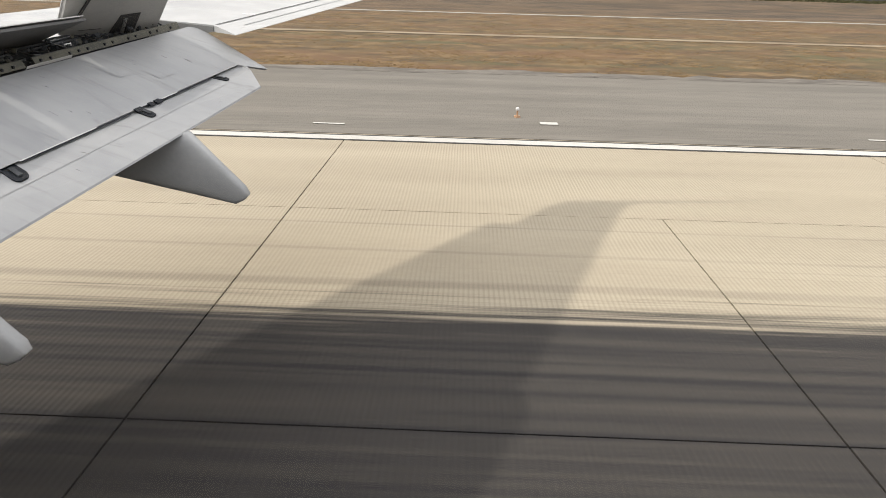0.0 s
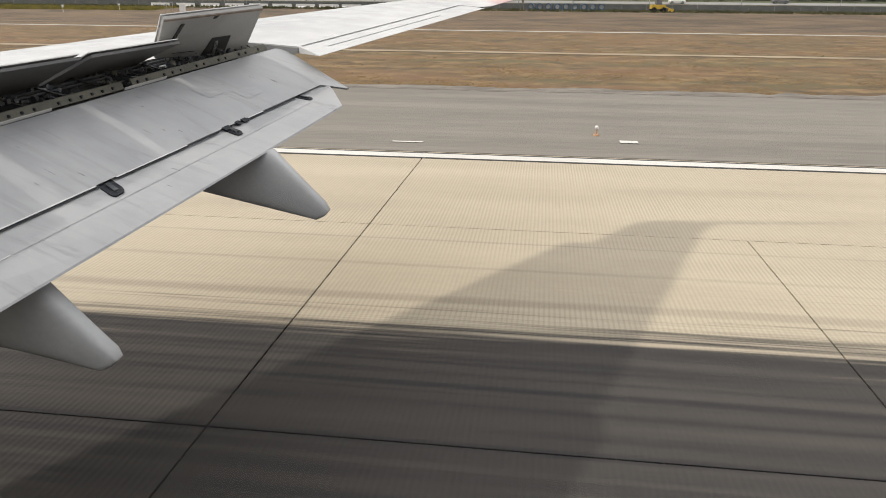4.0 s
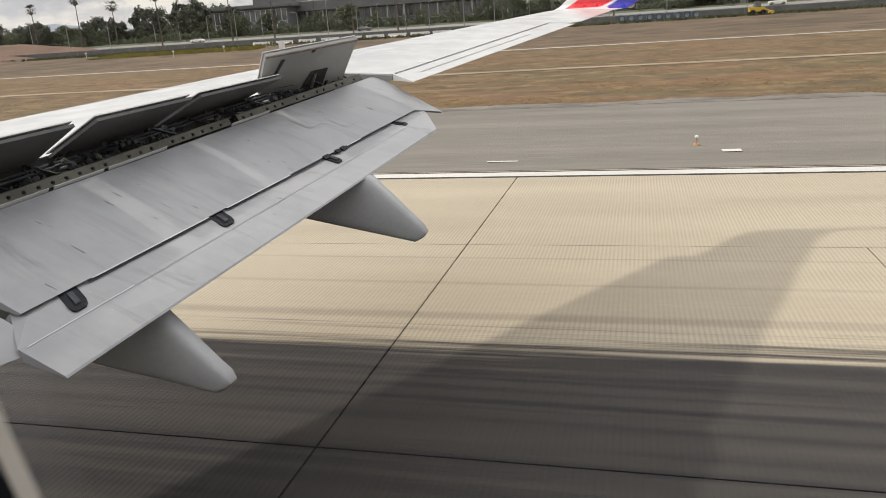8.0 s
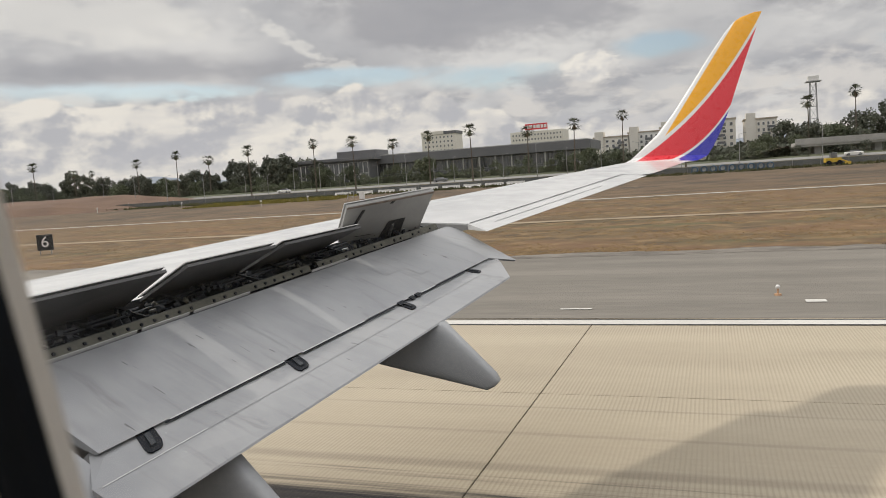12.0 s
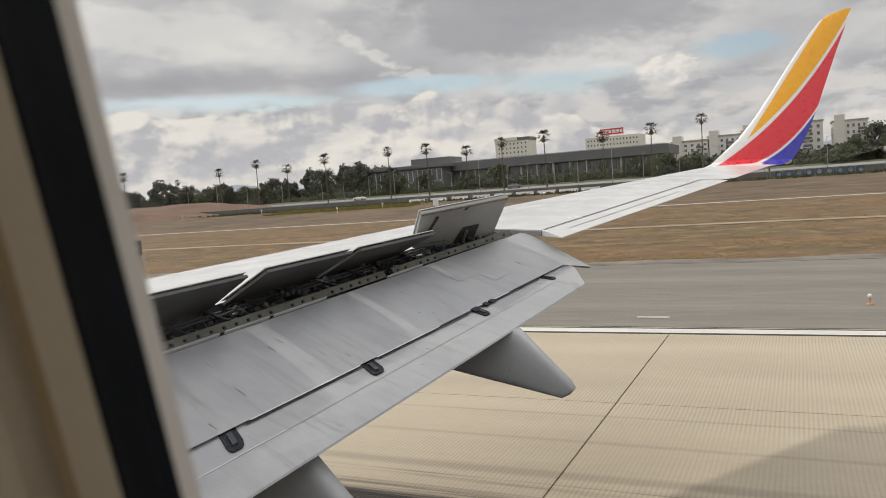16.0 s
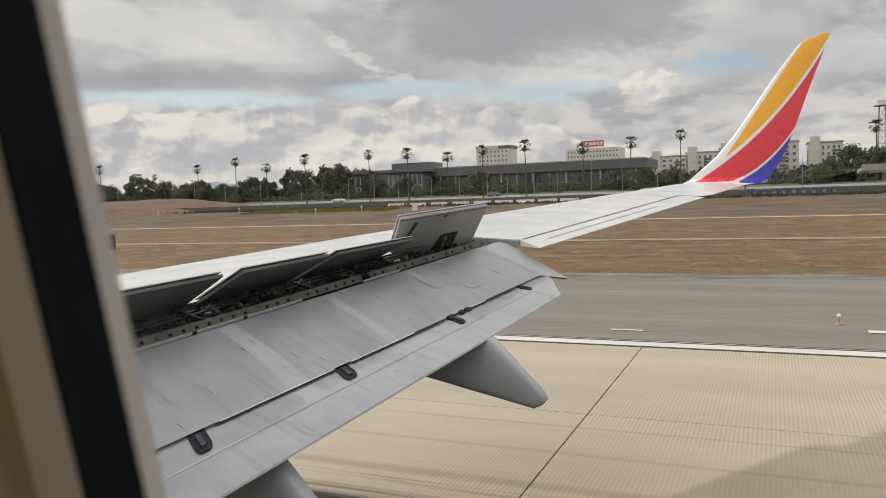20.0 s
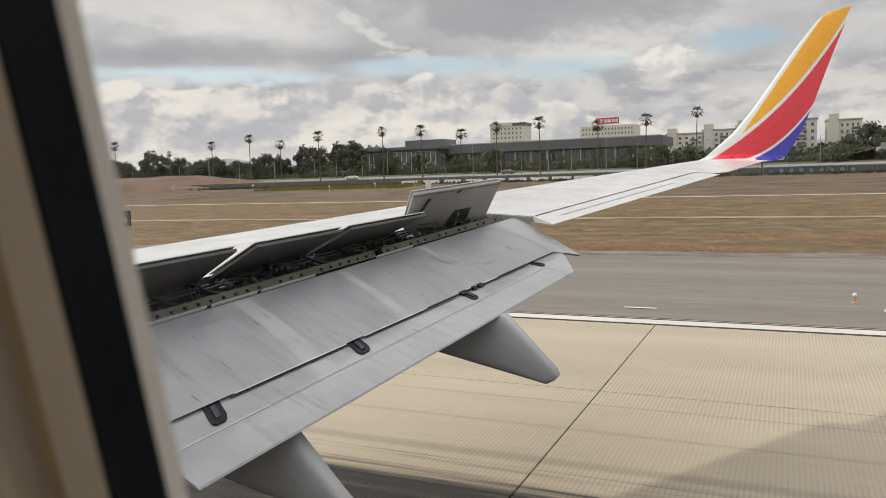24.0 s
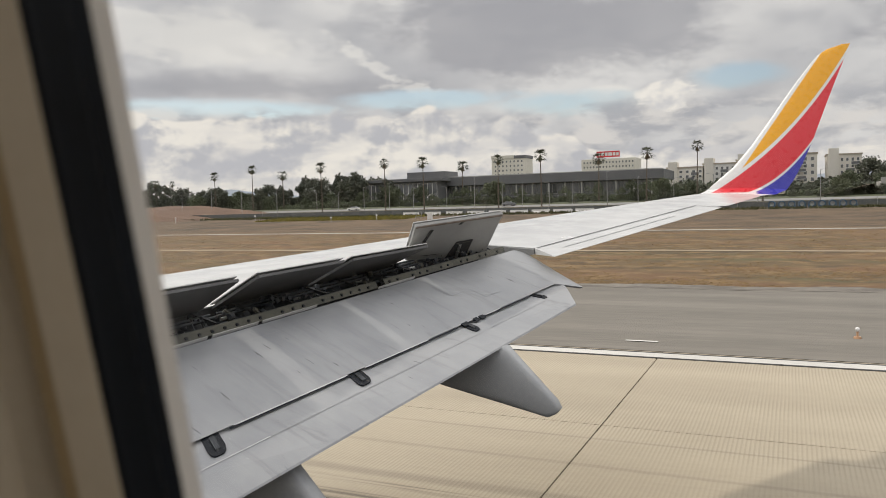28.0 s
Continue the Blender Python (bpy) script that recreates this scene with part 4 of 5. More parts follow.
    def bent(p, q, sag, n=7):
        return [p.lerp(q, i / n) + Vector((0.02 * math.sin(3.1 * i / n), 0, sag * 4 * (i / n) * (1 - i / n))) for i in range(n + 1)]

    y, turn = 3.02, 0
    while y < 7.9:
        z0 = beam(y)
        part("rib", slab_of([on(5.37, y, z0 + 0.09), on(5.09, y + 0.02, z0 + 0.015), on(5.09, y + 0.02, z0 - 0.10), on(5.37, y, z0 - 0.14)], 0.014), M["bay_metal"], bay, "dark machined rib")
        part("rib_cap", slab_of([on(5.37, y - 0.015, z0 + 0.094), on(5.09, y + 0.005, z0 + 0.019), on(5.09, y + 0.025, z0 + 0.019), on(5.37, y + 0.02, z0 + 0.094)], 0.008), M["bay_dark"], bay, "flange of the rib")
        if turn % 2 == 0:
            a0, a1 = on(5.33, y + 0.12, z0 + 0.0), on(5.13, y + 0.17, z0 + 0.055)
            body = part("actuator", tube(a0, a0.lerp(a1, 0.6), 0.030, 0.030, 12), M["bay_metal"], bay, "dark hydraulic actuator")
            part("piston", tube(a0.lerp(a1, 0.6), a1, 0.012, 0.012, 8), M["bare_metal"], body, "bright piston rod")
            part("rod_end", tube(a1 + Vector((0, -0.022, 0)), a1 + Vector((0, 0.022, 0)), 0.024, 0.024, 10), M["bay_metal"], body)
        else:
            c = on(5.20, y + 0.16, z0 + 0.01)
            part("bell_crank", slab_of([c, c + Vector((0.09, 0.02, 0.07)), c + Vector((0.12, 0.02, 0.01)), c + Vector((0.05, 0.01, -0.06))], 0.014), M["bay_metal"], bay, "dark bell crank")
            part("pivot_bolt", tube(c + Vector((0.05, -0.02, 0.0)), c + Vector((0.05, 0.03, 0.0)), 0.014, 0.014, 8), M["bare_metal"], bay, "bright pivot bolt")
        hose(bent(on(5.30, y + 0.05, z0 - 0.03), on(5.10, y + rnd.uniform(0.16, 0.36), z0 - rnd.uniform(-0.01, 0.04)), rnd.uniform(0.04, 0.10)), rnd.uniform(0.006, 0.010), "rubber" if turn % 2 else "bay_metal", "bent hydraulic hose")
        hose(bent(on(5.16, y + 0.08, z0 + 0.02), on(5.12, y + 0.30, z0 + 0.01), rnd.uniform(-0.05, 0.06)), 0.005, "panel_grey" if turn % 4 == 1 else "bay_metal", "thin bent line")
        y, turn = y + 0.355, turn + 1
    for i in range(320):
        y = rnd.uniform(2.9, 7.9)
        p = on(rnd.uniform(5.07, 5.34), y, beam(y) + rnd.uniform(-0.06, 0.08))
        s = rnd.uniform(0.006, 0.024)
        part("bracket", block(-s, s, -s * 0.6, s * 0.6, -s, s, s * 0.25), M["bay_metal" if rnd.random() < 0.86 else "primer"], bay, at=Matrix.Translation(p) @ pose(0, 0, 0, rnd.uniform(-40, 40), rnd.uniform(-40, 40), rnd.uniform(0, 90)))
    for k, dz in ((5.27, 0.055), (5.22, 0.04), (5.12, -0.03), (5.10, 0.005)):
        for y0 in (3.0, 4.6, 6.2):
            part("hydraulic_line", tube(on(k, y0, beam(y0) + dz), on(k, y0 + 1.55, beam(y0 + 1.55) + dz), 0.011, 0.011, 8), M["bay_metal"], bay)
    # end wall where the flap stops
    y = FLAP_END - 0.012
    part("end_rib", slab_of([on(HINGE, y, wing_z(y) + 0.08), on(4.72, y, wing_z(y) + 0.02), on(4.72, y, wing_z(y) - 0.03), on(HINGE, y, wing_z(y) - 0.22)], 0.01), M["spoiler_under"], airliner, "grey end rib beside the flap")


def build_body():
    """Fuselage tube round the seat, open at the window; the window's lining."""
    yc, zc, r = -1.5, EYE - 0.35, 1.88
    xs = [-21.0, -20.2, -18.5, -15, -10, -5, -2, -0.62, 0.46, 2, 5, 9, 13, 16, 17.5]
    rr = [0.15, 0.9, 1.5, 1.85, r, r, r, r, r, r, r, r, 1.6, 1.1, 0.6]
    angles = [radians(a) for a in (-90, -70, -50, -35, -22, -10, -2.5, 24, 35, 50, 70, 90, 110, 130, 150, 170, 190, 210, 230, 250)]
    for name, radius, mat, label in (("fuselage", 0.0, "white_paint", "white rounded airliner body"), ("cabin_lining", -0.07, "cabin_panel", "beige cabin side and ceiling lining")):
        bm = bmesh.new()
        grid = [[bm.verts.new((x, yc + (q + radius) * math.cos(a), zc + (q + radius) * math.sin(a))) for a in angles] for x, q in zip(xs, rr)]
        n = len(angles)
        for i in range(len(xs) - 1):
            for j in range(n):
                if (i == 7 and j == 6) or (j in (13, 14, 15) and 3 < i < 11):   # this window, and an unseen wide band opposite, added to brighten the cabin
                    continue
                bm.faces.new((grid[i][j], grid[i][(j + 1) % n], grid[i + 1][(j + 1) % n], grid[i + 1][j]))
        bm.faces.new(grid[0])
        bm.faces.new(grid[-1][::-1])
        part(name, bm, M[mat], airliner, label, True)

    def ring(off, depth):
        hw, hh, rad = 0.167 + off, 0.235 + off, 0.075 + off
        pts = []
        for cx, cz, a0 in ((hw - rad, hh - rad, 0), (-hw + rad, hh - rad, 90), (-hw + rad, -hh + rad, 180), (hw - rad, -hh + rad, 270)):
            for i in range(9):
                a = radians(a0 + i * 90 / 8)
                x, z = cx + rad * math.cos(a), cz + rad * math.sin(a)
                pts.append(Vector((x + 0.003, 0.150 - 0.185 * z + depth, EYE + z)))
        return pts

    lining = part("window_lining", skin([ring(0.039, -0.004), ring(0.0415, 0.002), ring(0.043, 0.002), ring(0.046, -0.011), ring(0.049, -0.0125), ring(0.053, -0.0115), ring(0.10, -0.014), ring(0.30, 0.06)], close=True), M["cabin_panel"], airliner, "beige moulded cabin panel round the window", True)
    part("reveal", skin([ring(0.018, -0.001), ring(0.034, -0.003)], close=True), M["cabin_panel"], lining, "beige inner rim", True)
    part("groove", skin([ring(0.034, -0.003), ring(0.039, -0.004)], close=True), M["trim_gold"], lining, "tan groove round the window", True)
    part("seal", skin([ring(-0.001, 0.004), ring(0.003, 0.001), ring(0.006, 0.0035), ring(0.0085, 0.003), ring(0.0120, -0.0005), ring(0.0155, -0.001), ring(0.0165, 0.002), ring(0.018, -0.001)], close=True), M["seal_rubber"], lining, "black rubber window seal", True)
    bm = bmesh.new()
    bm.faces.new([bm.verts.new(p) for p in ring(0.012, 0.016)])
    pane = part("pane", bm, M["cabin_pane"], lining, "clear acrylic window pane")
    pane.visible_shadow = False
    part("outer_frame", skin([ring(0.30, 0.12), ring(0.03, 0.030), ring(0.000, 0.011), ring(-0.003, 0.009), ring(-0.001, 0.004)], close=True), M["window_frame"], lining, "pale grey outer window frame", True)


build_wing()
build_winglet()
build_flaps()
build_fairings()
build_spoilers()
build_body()

# ---------- trees, palms, lamps, fence ----------


def spot(az, y, z=None):
    """A place y metres out and az degrees to the left of straight out, on the ground."""
    x = -y * math.tan(radians(az))
    return (x, y, rise(x, y) - 0.05 if z is None else z)


def tree_meshes(seed, tall, wide, clumps):
    """Trunk with limbs, and a crown of small leaf tufts in uneven clumps."""
    rnd = random.Random(seed)
    bm = tube((0, 0, -0.3), (0.2, 0, tall * 0.45), tall * 0.022, tall * 0.014, 7)
    verts, faces = [], []
    for i in range(clumps):
        a, u = rnd.uniform(0, 6.283), rnd.random() ** 0.6
        zc = tall * rnd.uniform(0.06, 0.92)
        spread = wide * (1.05 - abs(zc / tall - 0.5) * 1.3)
        c = Vector((math.cos(a) * u * spread, math.sin(a) * u * spread, zc))
        if i % 3 == 0:
            tube((0.1, 0, tall * rnd.uniform(0.25, 0.45)), c, tall * 0.009, tall * 0.003, 5, bm)
        r = wide * rnd.uniform(0.22, 0.40)
        for _ in range(120):
            d = Vector((rnd.gauss(0, 1), rnd.gauss(0, 1), rnd.gauss(0, 0.75)))
            p = c + d.normalized() * r * rnd.uniform(0.55, 1.05)
            s = tall * rnd.uniform(0.018, 0.036)
            e = Vector((rnd.gauss(0, 1), rnd.gauss(0, 1), rnd.gauss(0, 0.7))).normalized() * s
            f = e.cross(Vector((rnd.gauss(0, 1), rnd.gauss(0, 1), rnd.gauss(0, 1)))).normalized() * s * 0.7
            k = len(verts)
            verts += [p - e, p + f, p + e * 1.1, p - f]
            faces.append((k, k + 1, k + 2, k + 3))
    return bm, mesh_from(verts, faces)


def make_tree(seed, tall, wide, clumps, label):
    bm, crown = tree_meshes(seed, tall, wide, clumps)
    ob = thing("tree", pose(0, 0, -60), label, "tree", "trees beyond the fence")
    part("trunk", bm, M["trunk"], ob)
    hang("crown", crown, M["leaf_fresh" if seed % 2 == 0 else "leaf"], ob)
    return ob


def make_palm(seed, tall, label):
    rnd = random.Random(seed)
    ob = thing("palm_tree", pose(0, 0, -60), label, "palm tree", "palms beyond the fence")
    lean = rnd.uniform(-0.5, 0.5)
    bm = bmesh.new()
    for i in range(5):
        tube((lean * (i / 5) ** 2, 0, tall * i / 5), (lean * ((i + 1) / 5) ** 2, 0, tall * (i + 1) / 5), 0.26 - 0.03 * i, 0.23 - 0.03 * i, 7, bm)
    part("trunk", bm, M["trunk"], ob)
    for name, count, mat, low, high, long in (("fronds", 44, "palm_leaf", -0.75, 1.3, 2.5), ("dead_skirt", 16, "dead_frond", -1.5, -1.0, 1.6)):
        verts, faces = [], []
        top = Vector((lean, 0, tall))
        for i in range(count):
            a, e = rnd.uniform(0, 6.283), rnd.uniform(low, high)
            d = Vector((math.cos(a) * math.cos(e), math.sin(a) * math.cos(e), math.sin(e)))
            side = Vector((-math.sin(a), math.cos(a), 0))
            length = long * rnd.uniform(0.8, 1.15)
            pts = [top + d * length * t + Vector((0, 0, -0.75 * t * t)) for t in (0, 0.35, 0.6)]
            k = len(verts)
            verts += [pts[0], pts[1] + side * 0.06, pts[1] - side * 0.06, pts[2] + side * 0.12, pts[2] - side * 0.12]
            faces += [(k, k + 1, k + 2), (k + 1, k + 3, k + 4, k + 2)]
            # the fan of the frond, split into fingers
            for j in range(7):
                b = (j - 3) / 3 * 1.1
                tip = pts[2] + (d * math.cos(b) + side * math.sin(b)) * length * 0.48 + Vector((0, 0, -0.28 - 0.2 * abs(b)))
                k = len(verts)
                out = (side * math.cos(b) - d * math.sin(b)) * 0.10
                verts += [pts[2] - out, pts[2] + out, tip]
                faces.append((k, k + 1, k + 2))
        hang(name, mesh_from(verts, faces), M[mat], ob)
    return ob


def plant():
    rnd = random.Random(21)
    kinds = [make_tree(1, 13.0, 5.8, 34, "dense dark green broadleaf tree"), make_tree(2, 10.5, 5.4, 30, "rounded fresh green broadleaf tree"), make_tree(3, 14.5, 5.0, 34, "tall dark eucalyptus with an uneven crown"),
             make_tree(4, 8.0, 4.6, 16, "low spreading dark green tree"), make_tree(5, 5.0, 3.4, 12, "low olive-green bush by the fence")]
    palms = [make_palm(6, 16.0, "tall slender green fan palm"), make_palm(7, 18.5, "tall fan palm with a dry skirt"), make_palm(8, 13.5, "fan palm with a dense round head")]

    def set_out(source, az, y, size):
        copy_thing(source, Matrix.Translation(spot(az, y)) @ pose(0, 0, 0, 0, 0, rnd.uniform(0, 360)) @ Matrix.Scale(size, 4))

    az = 57.0
    while az > 28.5:         # the wood on the forward side
        y = rnd.uniform(232, 300)
        set_out(rnd.choice(kinds[:4]), az, y, rnd.uniform(0.55, 1.0) * y / 262)
        az -= rnd.uniform(0.14, 0.5)
    az = 28.5
    while az > -3.0:         # low street trees before the long building
        y = rnd.uniform(232, 244)
        set_out(kinds[rnd.choice((1, 3, 3, 4))], az, y, rnd.uniform(0.45, 0.80))
        az -= rnd.uniform(0.7, 2.2)
    az = -3.5
    while az > -36.0:        # the wood behind the bridge
        y = rnd.uniform(285, 360)
        set_out(rnd.choice(kinds[:4]), az, y, rnd.uniform(0.75, 1.2) * y / 300)
        az -= rnd.uniform(0.35, 0.9)
    for az in np.arange(56, -34, -1.15):   # bushes along the fence
        if rnd.random() < 0.75:
            set_out(kinds[4], az + rnd.uniform(-0.4, 0.4), rnd.uniform(230, 236), rnd.uniform(0.30, 0.70))
    for az, y, k, size in ((53, 250, 0, 0.9), (50.2, 262, 2, 0.95), (47.6, 232, 0, 1.0), (45.2, 240, 2, 0.9), (44.1, 300, 1, 0.8), (41.2, 228, 0, 0.88), (38.6, 226, 1, 0.86), (36.4, 240, 2, 0.98), (33.6, 220, 0, 0.97),
                           (31.2, 250, 2, 0.9), (28.9, 218, 1, 0.85), (26.0, 222, 0, 0.96), (23.1, 240, 2, 1.0), (20.4, 215, 1, 0.82), (17.2, 222, 0, 0.98), (13.0, 236, 2, 1.0), (9.6, 216, 0, 0.93), (6.1, 230, 1, 0.86), (1.8, 222, 2, 0.98),
                           (-6.2, 300, 0, 1.2), (-9.0, 310, 1, 1.2), (-11.8, 290, 2, 1.2), (-15.5, 305, 0, 1.25), (-17.0, 320, 1, 1.3), (-21.5, 300, 1, 1.2), (-24.4, 310, 2, 1.2), (-28, 300, 0, 1.2)):
        set_out(palms[k], az, y, size)
    belt("far_woods", 12, 76000, (-38, 60), (300, 372), 3.2, 7.6, 3.6, 2.6, (0.35, 0.95), M["leaf"], "dense dark green belt of trees and shrubs")
    belt("hedge", 15, 52000, (-5, 58), (238, 250), 4.4, 2.5, 1.5, 1.3, (0.12, 0.34), M["leaf_fresh"], "clipped olive-green shrubs along the perimeter road")
    for ob in kinds + palms:
        for o in (*ob.children, ob):
            bpy.data.objects.remove(o)


def belt(name, seed, n, azimuths, depth, foot, high, roll, ruffle, leaf, mat, label):
    """A belt of shrubs or woods: one mass of leaf tufts with an uneven top."""
    gen = np.random.default_rng(seed)
    az = gen.uniform(*azimuths, n)
    y = gen.uniform(*depth, n)
    x = -y * np.tan(np.radians(az))
    ridge = np.array([high + roll * noise.noise((a * 0.55, 1.3 + seed, 0)) + ruffle * noise.noise((a * 1.9, 4.1, 0)) for a in az])
    z = foot + np.maximum(ridge, 0.3) * gen.random(n) ** 0.55
    size = gen.uniform(*leaf, n)
    e, f = gen.normal(0, 1, (n, 3)), gen.normal(0, 1, (n, 3))
    e *= (size / np.linalg.norm(e, axis=1))[:, None]
    f *= (size / np.linalg.norm(f, axis=1))[:, None]
    p = np.stack([x, y, z], -1)
    verts = np.stack([p - e, p + f, p + e, p - f], 1).reshape(-1, 3)
    me = bpy.data.meshes.new(name)
    me.from_pydata(verts.tolist(), [], np.arange(4 * n).reshape(-1, 4).tolist())
    me.update()
    tagged(hang(name, me, mat), label, "hedge" if name == "hedge" else "woods", "", "stuff")


def make_lamp():
    ob = thing("street_lamp", pose(0, 0, -60), "slim pale street lamp with a short arm", "street lamp", "lamps along the road")
    part("pole", tube((0, 0, -0.2), (0, 0, 9.0), 0.11, 0.07, 8), M["steel"], ob)
    part("arm", tube((0, 0, 8.9), (1.5, 0, 9.3), 0.05, 0.04, 6), M["steel"], ob)
    part("lamp_head", block(1.3, 2.0, -0.14, 0.14, 9.22, 9.36, 0.04), M["steel"], ob)
    return ob


def build_fence():
    """Perimeter fence: posts, rails and dark netting, panel by panel."""
    y = 200.0
    fence = thing("perimeter_fence", pose(0, y, rise(0, y) - 0.05), "dark green netted chain-link perimeter fence", "fence", "", "structure")
    bm = block(-2.97, 2.97, -0.02, 0.02, 0.1, 1.5)
    panel = bpy.data.meshes.new("net_panel")
    bm.to_mesh(panel)
    bm.free()
    post = part("post", tube((0, 0, -0.2), (0, 0, 2.0), 0.05, 0.05, 6), M["steel"], fence).data
    i = 0
    for x in np.arange(-300, 180, 6.0):
        if i:
            hang("post", post, M["steel"], fence, "", Matrix.Translation((x, 0, 0)))
        hang("net_panel", panel, M["fence_net"], fence, "", Matrix.Translation((x + 3, 0, 0)))
        i += 1
    fence.children[0].matrix_basis = Matrix.Translation((-300, 0, 0))
    setting("road", sheet(-500, 320, 221.5, 228.5, 0.0, 40, 4, rise), M["pale_road"], "pale grey perimeter road on a bank behind the fence", "road")
    lamp = make_lamp()
    for az, d, s, turn in ((49, 216, 1, 90), (43.5, 214, 0.9, 200), (39.4, 216, 1.0, 80), (34.0, 214, 0.8, 270), (30.5, 216, 0.9, 90), (26.8, 214, 0.85, 30), (24.3, 216, 0.8, 180), (18.6, 214, 0.9, 90), (14.9, 216, 0.85, 0), (10.2, 214, 0.9, 90),
                           (5.0, 216, 0.9, 180), (52.3, 219, 1.1, 0), (46.6, 218, 0.8, 90), (41.5, 219, 1.1, 150), (36.9, 218, 0.9, 0), (32.4, 219, 0.75, 20), (28.6, 219, 1.0, 100), (22.2, 219, 1.1, 0), (20.1, 218, 0.8, 90), (16.6, 219, 0.8, 180), (12.4, 218, 1.1, 60), (7.7, 219, 0.8, 0), (2.1, 218, 1.1, 90), (-1.8, 219, 0.9, 0), (-7.0, 216, 1.0, 90), (-13, 214, 1.0, 0), (-19, 216, 1, 90)):
        copy_thing(lamp, Matrix.Translation(spot(az, d)) @ pose(0, 0, 0, 0, 0, turn) @ Matrix.Scale(s, 4))
    for o in (*lamp.children, lamp):
        bpy.data.objects.remove(o)


# ---------- buildings ----------


def facade(parent, x0, x1, y, z0, z1, nx, nz, wide, high, frame="white_wall"):
    """Rows of windows on one wall facing the runway, each with a pane, frame and sill."""
    sx, sz = (x1 - x0) / nx, (z1 - z0) / nz
    w, h = sx * wide / 2, sz * high / 2
    pane = block(-w, w, -0.02, 0.02, -h, h)
    rim = bmesh.new()
    for a, b, c, d in ((-w - 0.1, w + 0.1, h, h + 0.1), (-w - 0.1, w + 0.1, -h - 0.12, -h), (-w - 0.1, -w, -h, h), (w, w + 0.1, -h, h)):
        block(a, b, -0.10, 0.05, c, d, 0.0, rim)
    pane_me, rim_me = bpy.data.meshes.new("pane"), bpy.data.meshes.new("window_frame")
    pane.to_mesh(pane_me), rim.to_mesh(rim_me)
    pane.free(), rim.free()
    for i in range(nx):
        for j in range(nz):
            at = Matrix.Translation((x0 + sx * (i + 0.5), y, z0 + sz * (j + 0.5)))
            win = hang("window", rim_me, M[frame], parent, "", at)
            hang("pane", pane_me, M["window_glass"], win)


def house(name, az, y, label, category):
    return thing(name, Matrix.Translation(spot(az, y, 3.45)), label, category)


def build_terminal():
    """The long low building with a dark fascia on pale columns."""
    ob = house("office_building", 18.5, 262, "long low modern building with a dark metal fascia on pale columns", "building")
    x0, x1 = -58, 46
    part("wall", block(x0, x1, 3.2, 24, -1, 8.6), M["dark_panel"], ob, "dark recessed ground floors")
    part("fascia", block(x0 - 2, x1 + 3, 0, 25, 8.6, 11.8, 0.1), M["dark_panel"], ob, "deep dark metal fascia")
    part("roof", block(x0 - 1, x1 + 2, 0.5, 24.5, 11.8, 12.1), M["concrete"], ob)
    for i in range(18):
        x = x0 + 1 + i * (x1 - x0 - 2) / 17
        part("column", block(x - 0.22, x + 0.22, 0.5, 1.1, -1, 8.6, 0.05), M["concrete"], ob)
    facade(ob, x0 + 1, x1 - 1, 3.18, 4.4, 8.4, 52, 1, 0.8, 0.85, "steel")
    facade(ob, x0 + 1, x1 - 1, 3.18, 0.4, 4.3, 52, 1, 0.8, 0.8, "steel")
    wing = house("glass_pavilion", 27.6, 255, "two-storey glass pavilion with a flat dark roof", "building")
    part("wall", block(-16, 15, 0, 18, -1, 10.5), M["dark_panel"], wing, "dark wall with tall windows")
    part("roof", block(-18, 17, -1.6, 19, 10.5, 11.6, 0.1), M["dark_panel"], wing, "flat overhanging roof")
    part("penthouse", block(0, 16, 4, 16, 11.6, 14.2, 0.1), M["dark_panel"], wing, "dark plant room")
    facade(wing, -15.5, 14.5, -0.03, 1.0, 10.0, 15, 2, 0.86, 0.88, "white_wall")


def build_hotels():
    ob = house("hotel_tower", 19.6, 520, "cream multi-storey hotel block with regular windows", "building")
    part("wall", block(-13, 13, 0, 16, -2, 34.5, 0.2), M["cream_wall"], ob, "cream rendered wall")
    part("roof_parapet", block(-13.4, 4, -0.4, 16.4, 34.5, 37.0, 0.2), M["cream_wall"], ob)
    part("sign_band", block(4.2, 13.4, -0.3, 16, 34.5, 36.6), M["dark_panel"], ob, "dark rooftop band")
    facade(ob, -11.5, 11.5, -0.04, 12, 34, 8, 7, 0.36, 0.42)
    ob = house("hotel_block", 12.3, 560, "broad cream hotel with a latticed front and a red rooftop sign", "building")
    part("wall", block(-20, 20, 0, 22, -2, 33.5, 0.2), M["cream_wall"], ob)
    facade(ob, -19, 19, -0.04, 16, 32.5, 16, 5, 0.4, 0.4)
    sign = part("rooftop_sign", block(-9, 8, 2, 2.6, 34.6, 39.0, 0.1), M["sign_red"], ob, "long red rooftop sign")
    for a, b in ((-8.2, -6.2), (-5.6, -3.4), (-2.8, -0.8), (-0.2, 2.4), (3.0, 5.0), (5.6, 7.4)):
        part("sign_bar", block(a, b, 1.85, 1.99, 35.6, 38.0), M["sign_white"], sign, "plain white bar of lettering")
    for x in (-8, -3, 3, 7.5):
        part("sign_post", block(x - 0.15, x + 0.15, 2.7, 3.0, 33.4, 38.5), M["steel"], sign)


